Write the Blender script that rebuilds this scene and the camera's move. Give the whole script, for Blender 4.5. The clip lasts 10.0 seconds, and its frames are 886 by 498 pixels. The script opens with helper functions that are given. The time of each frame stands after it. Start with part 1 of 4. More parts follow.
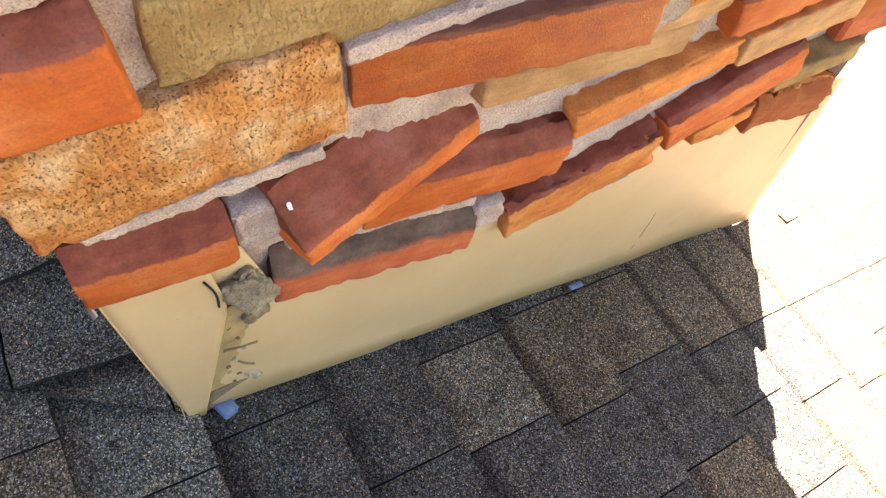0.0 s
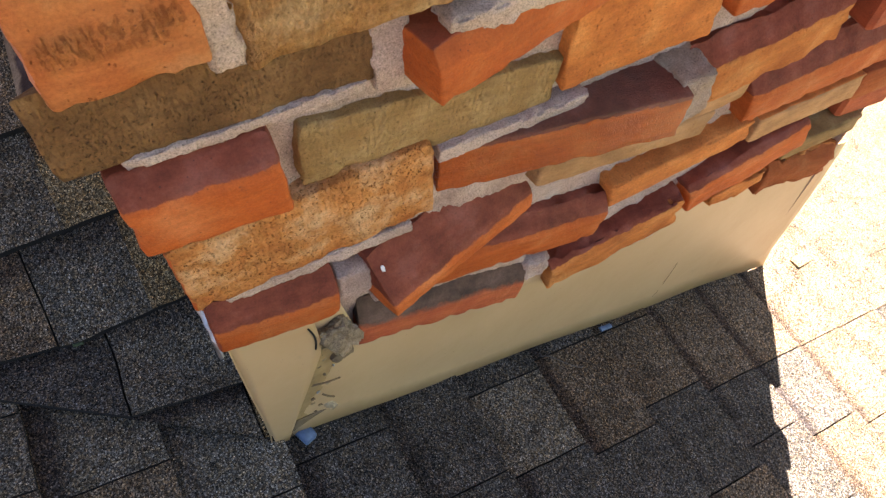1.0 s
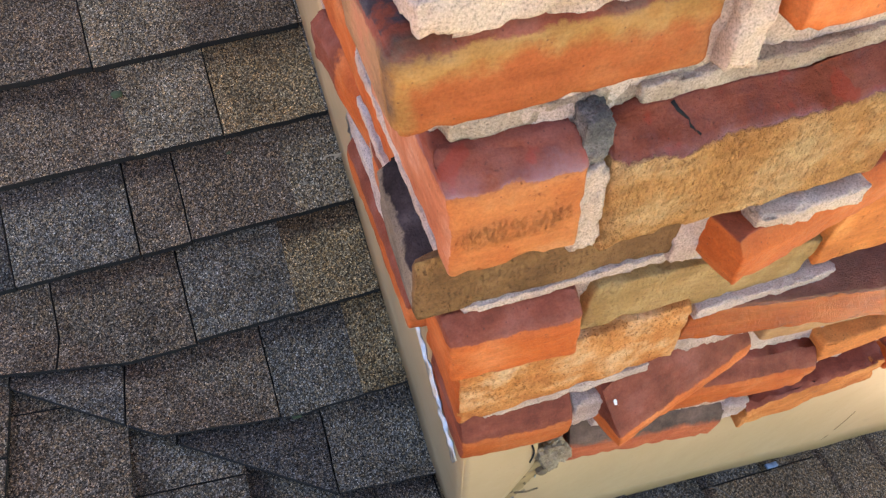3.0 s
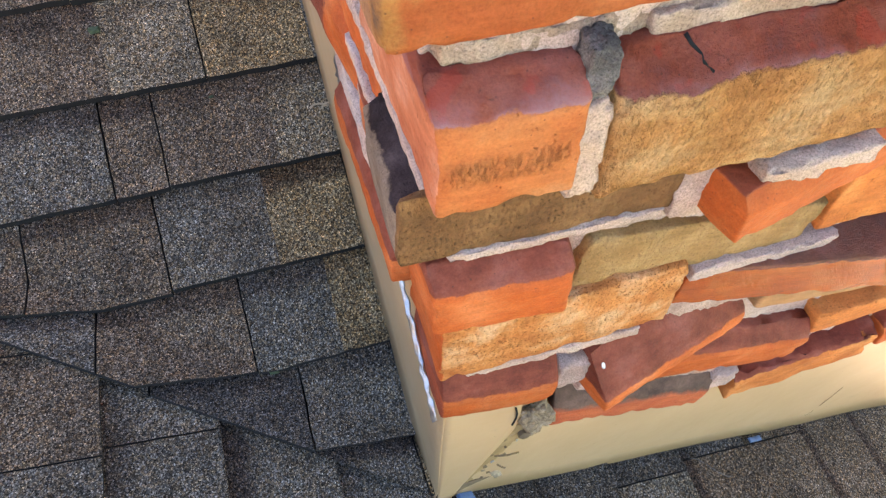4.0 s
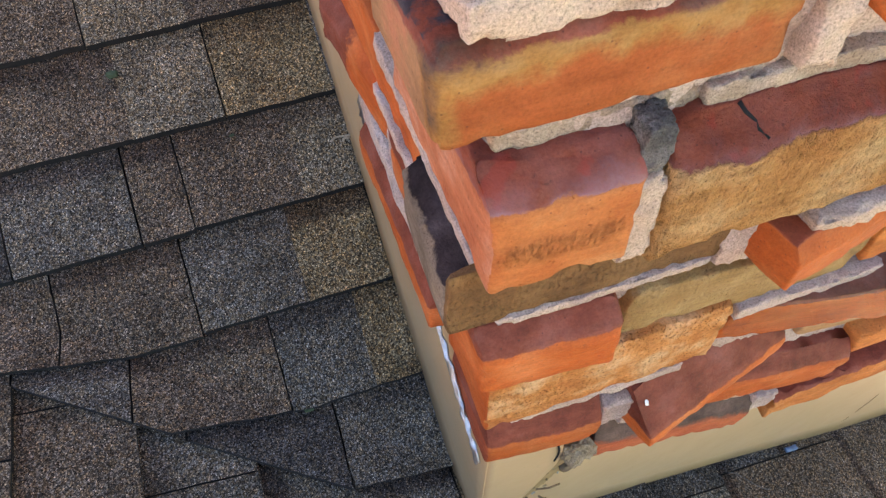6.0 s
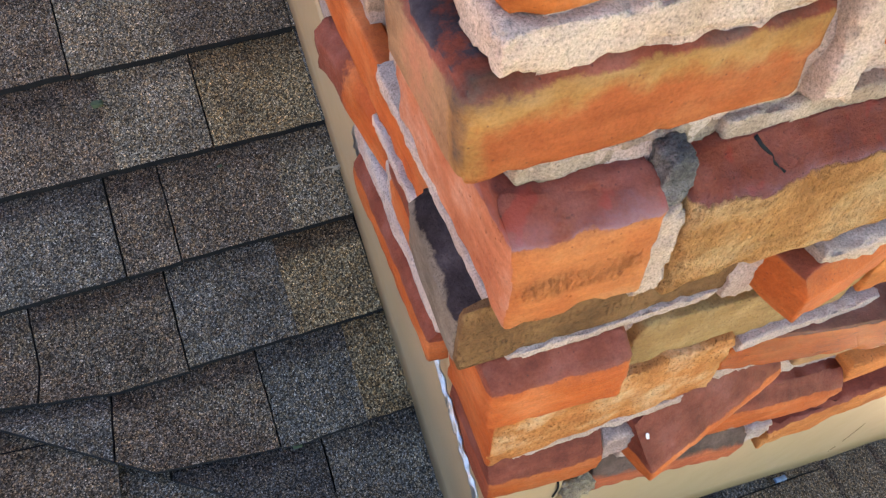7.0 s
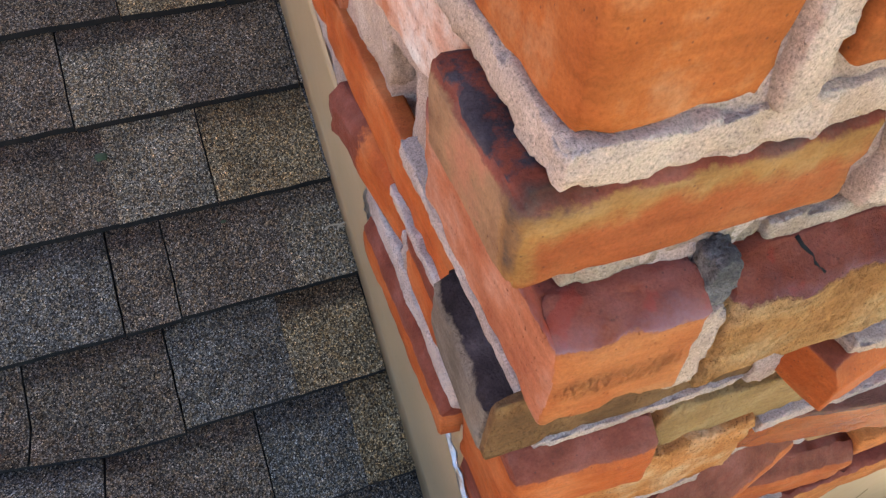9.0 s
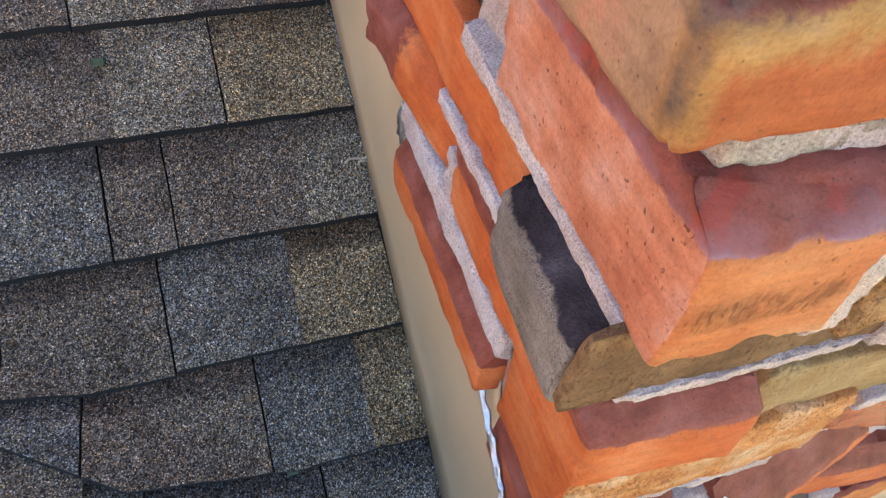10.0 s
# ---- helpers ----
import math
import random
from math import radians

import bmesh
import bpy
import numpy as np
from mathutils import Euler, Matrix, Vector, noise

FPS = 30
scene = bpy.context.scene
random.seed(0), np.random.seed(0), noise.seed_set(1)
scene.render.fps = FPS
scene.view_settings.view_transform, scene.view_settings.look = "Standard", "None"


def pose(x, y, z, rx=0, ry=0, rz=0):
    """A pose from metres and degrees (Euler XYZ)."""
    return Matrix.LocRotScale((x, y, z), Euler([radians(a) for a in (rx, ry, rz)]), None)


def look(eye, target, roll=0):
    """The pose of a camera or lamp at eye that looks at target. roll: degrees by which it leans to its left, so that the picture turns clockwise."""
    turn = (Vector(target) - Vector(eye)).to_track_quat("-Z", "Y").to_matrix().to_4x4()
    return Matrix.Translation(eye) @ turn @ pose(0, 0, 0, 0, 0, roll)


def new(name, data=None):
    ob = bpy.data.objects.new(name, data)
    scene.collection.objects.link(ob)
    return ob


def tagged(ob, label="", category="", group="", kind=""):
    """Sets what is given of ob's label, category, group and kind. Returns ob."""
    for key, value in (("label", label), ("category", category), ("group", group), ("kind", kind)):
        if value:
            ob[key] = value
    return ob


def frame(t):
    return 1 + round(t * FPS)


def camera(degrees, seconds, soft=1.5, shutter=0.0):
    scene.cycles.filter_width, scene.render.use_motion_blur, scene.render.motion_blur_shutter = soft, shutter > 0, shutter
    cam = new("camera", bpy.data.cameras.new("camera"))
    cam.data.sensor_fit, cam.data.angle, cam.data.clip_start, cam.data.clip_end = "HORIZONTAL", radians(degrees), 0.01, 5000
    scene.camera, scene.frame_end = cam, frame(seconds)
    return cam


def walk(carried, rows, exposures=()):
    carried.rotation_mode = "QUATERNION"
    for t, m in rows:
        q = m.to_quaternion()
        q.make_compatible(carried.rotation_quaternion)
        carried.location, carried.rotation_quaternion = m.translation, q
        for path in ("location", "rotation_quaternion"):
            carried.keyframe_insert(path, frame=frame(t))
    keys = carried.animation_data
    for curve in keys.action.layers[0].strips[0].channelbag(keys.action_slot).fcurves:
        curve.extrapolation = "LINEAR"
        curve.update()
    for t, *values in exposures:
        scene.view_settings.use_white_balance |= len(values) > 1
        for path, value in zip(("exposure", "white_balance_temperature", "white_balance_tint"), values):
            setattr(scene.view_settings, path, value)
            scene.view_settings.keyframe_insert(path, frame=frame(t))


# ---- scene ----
# ---------------------------------------------------------------- camera
cam = camera(63.5, 10.0, soft=1.35)
PATH = [
    (0, (0.118, -0.359, 0.575), (0.632, 0.469, -1.171), 2.9),
    (0.5, (0.095, -0.385, 0.623), (0.599, 0.367, -1.16), 3.0),
    (1, (0.047, -0.375, 0.71), (0.559, 0.542, -0.992), 0.8),
    (1.5, (0.004, -0.319, 0.696), (0.451, 0.666, -0.986), -2.7),
    (2, (-0.031, -0.299, 0.732), (0.43, 0.684, -0.947), -0.4),
    (2.5, (-0.076, -0.302, 0.818), (0.33, 0.808, -0.795), -3.3),
    (2.7, (-0.092, -0.301, 0.821), (0.266, 0.862, -0.766), -4.3),
    (3.8, (-0.111, -0.285, 0.781), (0.259, 0.82, -0.845), 1.4),
    (4, (-0.101, -0.292, 0.774), (0.254, 0.8, -0.863), 0.8),
    (4.5, (-0.072, -0.295, 0.768), (0.341, 0.754, -0.884), 1.9),
    (5, (-0.078, -0.28, 0.77), (0.327, 0.78, -0.877), 1.4),
    (5.5, (-0.09, -0.275, 0.77), (0.288, 0.76, -0.9), 0.7),
    (6, (-0.112, -0.235, 0.801), (0.213, 0.848, -0.849), -2.9),
    (6.2, (-0.119, -0.227, 0.792), (0.258, 0.909, -0.81), -0.1),
    (7.3, (-0.143, -0.215, 0.797), (0.289, 0.901, -0.806), -0.1),
    (7.5, (-0.151, -0.212, 0.797), (0.293, 0.926, -0.787), -0.2),
    (8, (-0.165, -0.212, 0.809), (0.259, 0.937, -0.772), -0.5),
    (8.5, (-0.166, -0.19, 0.835), (0.337, 1.003, -0.69), 2.0),
    (9, (-0.154, -0.176, 0.81), (0.334, 1.004, -0.729), 2.6),
    (9.5, (-0.162, -0.175, 0.767), (0.312, 0.966, -0.805), 4.4),
    (10, (-0.182, -0.134, 0.688), (0.307, 1.006, -0.881), 7.2),
]
EXPOSURE = [
    (0.0, 4.64, 7700, 20),
    (0.5, 4.55, 7550, 18),
    (1.0, 3.82, 7700, 21),
    (1.5, 3.82, 7700, 22),
    (2.0, 4.31, 7700, 20),
    (2.5, 4.51, 7500, 20),
    (4.0, 4.80, 7200, 18),
    (4.5, 4.70, 7400, 19),
    (5.0, 4.42, 7550, 20),
    (5.5, 4.26, 7550, 22),
    (6.0, 4.47, 7250, 19),
    (7.5, 4.60, 6950, 16),
    (8.0, 4.66, 6950, 16),
    (8.5, 4.63, 6950, 16),
    (9.0, 4.30, 6850, 17),
    (9.5, 4.50, 6650, 16),
    (10.0, 4.74, 6450, 15),
]
walk(cam, [(t, look(eye, target, roll)) for t, eye, target, roll in PATH], EXPOSURE)

# ---------------------------------------------------------------- daylight
SUN_FROM = Vector((0.62, 0.78, 1.05)).normalized()
world = bpy.data.worlds.new("sky")
scene.world = world
world.use_nodes = True
sky = world.node_tree.nodes.new("ShaderNodeTexSky")
sky.sky_type = "NISHITA"
sky.sun_disc = False
sky.sun_elevation = math.asin(SUN_FROM.z)
sky.sun_rotation = math.atan2(SUN_FROM.x, SUN_FROM.y)
backdrop = world.node_tree.nodes["Background"]
backdrop.inputs["Strength"].default_value = 0.0285
world.node_tree.links.new(sky.outputs["Color"], backdrop.inputs["Color"])
sun_data = bpy.data.lights.new("sun", "SUN")
sun_data.energy = 5.0
sun_data.angle = radians(0.5)
sun_data.color = (1.0, 0.975, 0.945)
sun = new("sun", sun_data)
sun.matrix_world = look(SUN_FROM * 30, (0, 0, 0))


# ---------------------------------------------------------------- materials
class Nodes:
    """A small builder for node materials."""

    def __init__(self, name, roughness=0.8, specular=0.3, metallic=0.0):
        self.mat = bpy.data.materials.new(name)
        self.mat.use_nodes = True
        self.tree = self.mat.node_tree
        self.bsdf = self.tree.nodes["Principled BSDF"]
        self.bsdf.inputs["Roughness"].default_value = roughness
        self.bsdf.inputs["Specular IOR Level"].default_value = specular
        self.bsdf.inputs["Metallic"].default_value = metallic
        coord = self.tree.nodes.new("ShaderNodeTexCoord").outputs["Object"]
        info = self.tree.nodes.new("ShaderNodeObjectInfo")
        self.rand = info.outputs["Random"]
        shift = self.node("ShaderNodeVectorMath", operation="SCALE")
        shift.inputs[0].default_value = (37.1, 11.7, 23.3)
        self.link(self.rand, shift.inputs["Scale"])
        add = self.node("ShaderNodeVectorMath", operation="ADD")
        self.link(coord, add.inputs[0])
        self.link(shift.outputs[0], add.inputs[1])
        self.at = add.outputs[0]

    def node(self, kind, **props):
        n = self.tree.nodes.new(kind)
        for key, value in props.items():
            setattr(n, key, value)
        return n

    def link(self, a, b):
        self.tree.links.new(a, b)

    def stretched(self, sx, sy, sz):
        m = self.node("ShaderNodeMapping")
        m.inputs["Scale"].default_value = (sx, sy, sz)
        self.link(self.at, m.inputs["Vector"])
        return m.outputs[0]

    def noise(self, scale, detail=4.0, rough=0.6, vector=None):
        n = self.node("ShaderNodeTexNoise")
        n.inputs["Scale"].default_value = scale
        n.inputs["Detail"].default_value = detail
        n.inputs["Roughness"].default_value = rough
        self.link(vector or self.at, n.inputs["Vector"])
        return n.outputs["Fac"]

    def cells(self, scale, vector=None, out="Distance"):
        n = self.node("ShaderNodeTexVoronoi")
        n.inputs["Scale"].default_value = scale
        self.link(vector or self.at, n.inputs["Vector"])
        return n.outputs[out]

    def ramp(self, fac, stops, constant=False):
        n = self.node("ShaderNodeValToRGB")
        n.color_ramp.interpolation = "CONSTANT" if constant else "LINEAR"
        els = n.color_ramp.elements
        while len(els) < len(stops):
            els.new(0.5)
        for e, (p, c) in zip(els, stops):
            e.position = p
            e.color = (*c, 1) if isinstance(c, tuple) else (c, c, c, 1)
        self.link(fac, n.inputs["Fac"])
        return n.outputs["Color"]

    def mix(self, fac, a, b, blend="MIX"):
        n = self.node("ShaderNodeMix", data_type="RGBA", blend_type=blend)
        for value, slot in ((fac, n.inputs[0]), (a, n.inputs[6]), (b, n.inputs[7])):
            if isinstance(value, (int, float)):
                slot.default_value = value if slot.type == "VALUE" else (value, value, value, 1)
            elif isinstance(value, tuple):
                slot.default_value = (*value, 1)
            else:
                self.link(value, slot)
        return n.outputs[2]

    def maths(self, op, a, b):
        n = self.node("ShaderNodeMath", operation=op)
        for value, slot in ((a, n.inputs[0]), (b, n.inputs[1])):
            if isinstance(value, (int, float)):
                slot.default_value = value
            else:
                self.link(value, slot)
        return n.outputs[0]

    def bump(self, height, distance, strength=1.0, under=None):
        n = self.node("ShaderNodeBump")
        n.inputs["Strength"].default_value = strength
        n.inputs["Distance"].default_value = distance
        self.link(height, n.inputs["Height"])
        if under is not None:
            self.link(under, n.inputs["Normal"])
        return n.outputs["Normal"]

    def done(self, colour, normal=None, rough=None):
        self.link(colour, self.bsdf.inputs["Base Color"])
        if normal is not None:
            self.link(normal, self.bsdf.inputs["Normal"])
        if rough is not None:
            self.link(rough, self.bsdf.inputs["Roughness"])
        return self.mat


def brick_material(name, deep, mid, pale, pits=0.0, pit_scale=170.0, rough=0.75, spec=0.25, grit=0.0006, blotch=14.0, stain=(0.06, 0.03, 0.025), stain_cut=0.66, round_pits=True, few=0.47, tall=0.8, size=0.42, gouged=0.0):
    n = Nodes(name, rough, spec)
    broad = n.ramp(n.noise(blotch, 5, 0.62), [(0.32, deep), (0.5, mid), (0.68, pale)])
    fine = n.ramp(n.noise(420, 5, 0.75), [(0.32, 0.80), (0.5, 1.0), (0.68, 1.16)])
    streak = n.ramp(n.noise(55, 4, 0.6, n.stretched(0.35, 0.35, 2.2)), [(0.3, 0.84), (0.7, 1.14)])
    fine = n.mix(1.0, fine, streak, "MULTIPLY")
    colour = n.mix(1.0, broad, fine, "MULTIPLY")
    tone = n.ramp(n.rand, [(0.0, 0.86), (1.0, 1.12)])
    colour = n.mix(1.0, colour, tone, "MULTIPLY")
    clear = None
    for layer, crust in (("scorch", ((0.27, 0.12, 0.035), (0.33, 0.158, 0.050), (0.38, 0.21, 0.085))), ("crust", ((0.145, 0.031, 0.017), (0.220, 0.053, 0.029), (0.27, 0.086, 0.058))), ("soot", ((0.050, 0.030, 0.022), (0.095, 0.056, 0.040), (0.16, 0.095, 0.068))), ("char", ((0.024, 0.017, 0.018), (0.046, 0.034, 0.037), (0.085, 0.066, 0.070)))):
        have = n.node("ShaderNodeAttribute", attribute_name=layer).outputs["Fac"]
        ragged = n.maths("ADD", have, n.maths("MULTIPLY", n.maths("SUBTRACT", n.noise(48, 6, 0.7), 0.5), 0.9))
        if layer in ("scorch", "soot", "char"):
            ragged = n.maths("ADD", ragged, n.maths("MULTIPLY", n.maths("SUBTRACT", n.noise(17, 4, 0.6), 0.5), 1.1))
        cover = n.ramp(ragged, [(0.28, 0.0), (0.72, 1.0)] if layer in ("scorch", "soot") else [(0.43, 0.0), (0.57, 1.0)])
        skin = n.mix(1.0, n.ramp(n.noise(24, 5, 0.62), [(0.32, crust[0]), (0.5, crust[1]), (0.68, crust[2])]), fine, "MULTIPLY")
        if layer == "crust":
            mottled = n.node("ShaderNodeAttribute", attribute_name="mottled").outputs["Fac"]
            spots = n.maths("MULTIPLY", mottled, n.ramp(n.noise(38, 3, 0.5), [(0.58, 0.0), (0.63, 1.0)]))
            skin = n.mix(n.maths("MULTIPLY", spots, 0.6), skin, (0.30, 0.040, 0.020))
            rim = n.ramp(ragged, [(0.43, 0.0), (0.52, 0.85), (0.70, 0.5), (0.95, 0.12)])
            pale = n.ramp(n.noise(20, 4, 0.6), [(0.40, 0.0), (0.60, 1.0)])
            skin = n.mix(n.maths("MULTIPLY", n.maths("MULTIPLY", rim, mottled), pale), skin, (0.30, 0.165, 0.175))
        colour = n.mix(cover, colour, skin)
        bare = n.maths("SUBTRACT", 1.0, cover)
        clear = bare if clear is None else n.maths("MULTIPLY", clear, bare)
    marks = n.ramp(n.noise(34, 6, 0.72), [(stain_cut, 0.0), (stain_cut + 0.07, 1.0)])
    colour = n.mix(n.maths("MULTIPLY", marks, 0.7), colour, stain)
    dots = n.ramp(n.cells(120), [(0.06, 1.0), (0.11, 0.0)])
    colour = n.mix(n.maths("MULTIPLY", dots, 0.55), colour, stain)
    normal = n.bump(n.noise(520, 4, 0.7), grit)
    normal = n.bump(n.noise(70, 5, 0.6), 0.003, 0.7, normal)
    gouge = n.maths("ADD", n.node("ShaderNodeAttribute", attribute_name="gouge").outputs["Fac"], gouged)
    gouge = n.maths("MULTIPLY", gouge, clear)
    cuts = n.ramp(n.noise(210, 6, 0.72, n.stretched(1.6, 1.6, 0.55)), [(0.30, 0.0), (0.48, 0.8), (0.70, 1.0)])
    worn = n.maths("MULTIPLY", gouge, n.ramp(n.noise(40, 4, 0.6), [(0.3, 0.25), (0.55, 1.0)]))
    # Gouge hollows are darkened as well, painting the small shadows they would hold.
    colour = n.mix(n.maths("MULTIPLY", n.maths("MULTIPLY", n.maths("SUBTRACT", 1.0, cuts), worn), 0.30), colour, tuple(c * 0.5 for c in deep))
    normal = n.bump(n.maths("MULTIPLY", cuts, worn), 0.0048, 1.0, normal)
    if pits:
        if round_pits:
            warp = n.node("ShaderNodeTexNoise")
            warp.inputs["Scale"].default_value = 190
            n.link(n.at, warp.inputs["Vector"])
            small = n.node("ShaderNodeVectorMath", operation="SCALE")
            small.inputs["Scale"].default_value = 0.007
            n.link(warp.outputs["Color"], small.inputs[0])
            moved = n.node("ShaderNodeVectorMath", operation="ADD")
            n.link(n.at, moved.inputs[0])
            n.link(small.outputs[0], moved.inputs[1])
            squash = n.node("ShaderNodeVectorMath", operation="MULTIPLY")
            squash.inputs[1].default_value = (1.0, 1.0, tall)
            n.link(moved.outputs[0], squash.inputs[0])
            where = squash.outputs[0]
            near = n.ramp(n.cells(pit_scale, where), [(size * 0.5, 1.0), (size, 0.0)])
            pick = n.ramp(n.cells(pit_scale, where, "Color"), [(few - 0.06, 0.0), (few + 0.06, 1.0)])
            holes = n.maths("MULTIPLY", near, pick)
        else:
            holes = n.ramp(n.noise(pit_scale, 4, 0.8), [(0.36, 1.0), (0.52, 0.0)])
        patch = n.ramp(n.noise(26, 4, 0.6), [(0.36, 0.2), (0.60, 1.0)])
        holes = n.maths("MULTIPLY", n.maths("MULTIPLY", holes, patch), clear)
        # Pit colour: dark specks of the brick plus painted shade in its recesses.
        colour = n.mix(n.maths("MULTIPLY", holes, pits), colour, tuple(c * 0.3 for c in deep))
        flat = n.maths("SUBTRACT", 1.0, holes)
        normal = n.bump(flat, 0.0025, 1.0, normal)
    return n.done(colour, normal)


MAT_ORANGE = brick_material("brick_orange", (0.40, 0.075, 0.016), (0.49, 0.110, 0.024), (0.56, 0.17, 0.055), rough=0.65, spec=0.2)
MAT_GLOSS = brick_material("brick_orange_glazed", (0.48, 0.082, 0.012), (0.59, 0.115, 0.014), (0.64, 0.17, 0.03), rough=0.22, spec=0.5, grit=0.004)
MAT_RED = brick_material("brick_red", (0.27, 0.058, 0.026), (0.38, 0.085, 0.034), (0.46, 0.12, 0.045))
MAT_SALMON = brick_material("brick_salmon", (0.42, 0.120, 0.055), (0.51, 0.175, 0.085), (0.59, 0.29, 0.19), pits=0.4, pit_scale=300, blotch=18, few=0.8, size=0.34, spec=0.15)
MAT_BLOOM = brick_material("brick_salt_bloom", (0.54, 0.20, 0.10), (0.66, 0.42, 0.32), (0.78, 0.70, 0.64), pits=0.3, pit_scale=300, blotch=22, few=0.7, size=0.34, rough=0.9)
MAT_AMBER = brick_material("brick_amber", (0.30, 0.078, 0.020), (0.355, 0.102, 0.027), (0.42, 0.18, 0.08), rough=0.8, spec=0.1, blotch=20)
MAT_SCORCHED = brick_material("brick_scorched_side", (0.20, 0.095, 0.045), (0.29, 0.155, 0.078), (0.40, 0.15, 0.085), rough=0.88, blotch=13)
MAT_APRICOT = brick_material("brick_apricot", (0.46, 0.130, 0.038), (0.52, 0.178, 0.058), (0.58, 0.26, 0.11), pits=0.4, pit_scale=300, blotch=16, few=0.82, size=0.34, spec=0.15)
MAT_SPECK = brick_material("brick_pitted_tan", (0.48, 0.155, 0.045), (0.60, 0.25, 0.08), (0.72, 0.43, 0.22), pits=0.85, pit_scale=380, rough=0.9, spec=0.1, blotch=22, few=0.36, size=0.36, gouged=0.35)
MAT_OCHRE = brick_material("brick_rough_ochre", (0.52, 0.22, 0.072), (0.66, 0.32, 0.115), (0.78, 0.50, 0.25), pits=0.4, pit_scale=250, rough=0.92, spec=0.1, grit=0.003, blotch=16, tall=0.5, size=0.36, gouged=0.7)
MAT_OLIVE = brick_material("brick_olive", (0.24, 0.130, 0.046), (0.335, 0.195, 0.073), (0.43, 0.275, 0.12), rough=0.8, blotch=20, stain=(0.08, 0.05, 0.02), pits=0.5, pit_scale=420, few=0.7, size=0.34, gouged=0.3)
MAT_TAN = brick_material("brick_tan", (0.33, 0.165, 0.07), (0.44, 0.23, 0.10), (0.54, 0.31, 0.15), rough=0.85, gouged=0.1)
MAT_UMBER = brick_material("brick_umber", (0.13, 0.060, 0.022), (0.20, 0.097, 0.036), (0.28, 0.15, 0.062), rough=0.85, blotch=20, stain=(0.06, 0.03, 0.015), pits=0.6, pit_scale=420, few=0.6, size=0.34, gouged=0.3)
MAT_BURNT = brick_material("brick_burnt_edge", (0.25, 0.058, 0.020), (0.30, 0.080, 0.026), (0.34, 0.12, 0.046), rough=0.8, spec=0.1, blotch=12)
MAT_GREY = brick_material("brick_grey_crust", (0.20, 0.15, 0.11), (0.28, 0.215, 0.16), (0.38, 0.30, 0.23), rough=0.92, spec=0.1, pits=0.55, pit_scale=800, grit=0.003, few=0.35, size=0.42)
MAT_BROWN = brick_material("brick_brown_chipped", (0.40, 0.115, 0.028), (0.56, 0.18, 0.044), (0.66, 0.27, 0.08), pits=0.5, pit_scale=300, rough=0.88, few=0.7, size=0.34, gouged=0.16)


def mortar_material(name, dark, mid, pale, relief=1.0):
    n = Nodes(name, 0.95, 0.08)
    base = n.ramp(n.noise(16, 6, 0.65), [(0.3, dark), (0.5, mid), (0.7, pale)])
    sand = n.ramp(n.noise(520, 3, 0.75), [(0.34, 0.55), (0.46, 0.95), (0.55, 1.03), (0.68, 1.32)])
    colour = n.mix(1.0, base, sand, "MULTIPLY")
    soot = n.ramp(n.noise(11, 5, 0.7), [(0.63, 0.0), (0.75, 1.0)])
    colour = n.mix(n.maths("MULTIPLY", soot, 0.3), colour, (0.16, 0.12, 0.10))
    specks = n.ramp(n.cells(260), [(0.14, 1.0), (0.22, 0.0)])
    colour = n.mix(n.maths("MULTIPLY", specks, 0.38), colour, (0.12, 0.09, 0.08))
    normal = n.bump(n.noise(620, 3, 0.7), 0.0018 * relief)
    normal = n.bump(n.noise(120, 5, 0.68), 0.0022 * relief, 0.8, normal)
    return n.done(colour, normal)


MAT_MORTAR = mortar_material("mortar_pinkish", (0.40, 0.275, 0.215), (0.55, 0.40, 0.325), (0.66, 0.52, 0.435), 1.2)
MAT_MORTAR_LIGHT = mortar_material("mortar_whitish", (0.44, 0.32, 0.26), (0.62, 0.475, 0.40), (0.74, 0.62, 0.54), 1.4)
MAT_MORTAR_PALE = mortar_material("mortar_pale", (0.44, 0.31, 0.225), (0.57, 0.42, 0.325), (0.66, 0.52, 0.42))
MAT_MORTAR_DIRTY = mortar_material("mortar_soiled", (0.25, 0.17, 0.11), (0.42, 0.31, 0.23), (0.58, 0.46, 0.37), 1.4)
MAT_MORTAR_GREY = mortar_material("mortar_sooty", (0.06, 0.055, 0.052), (0.16, 0.145, 0.135), (0.46, 0.40, 0.355), 2.6)


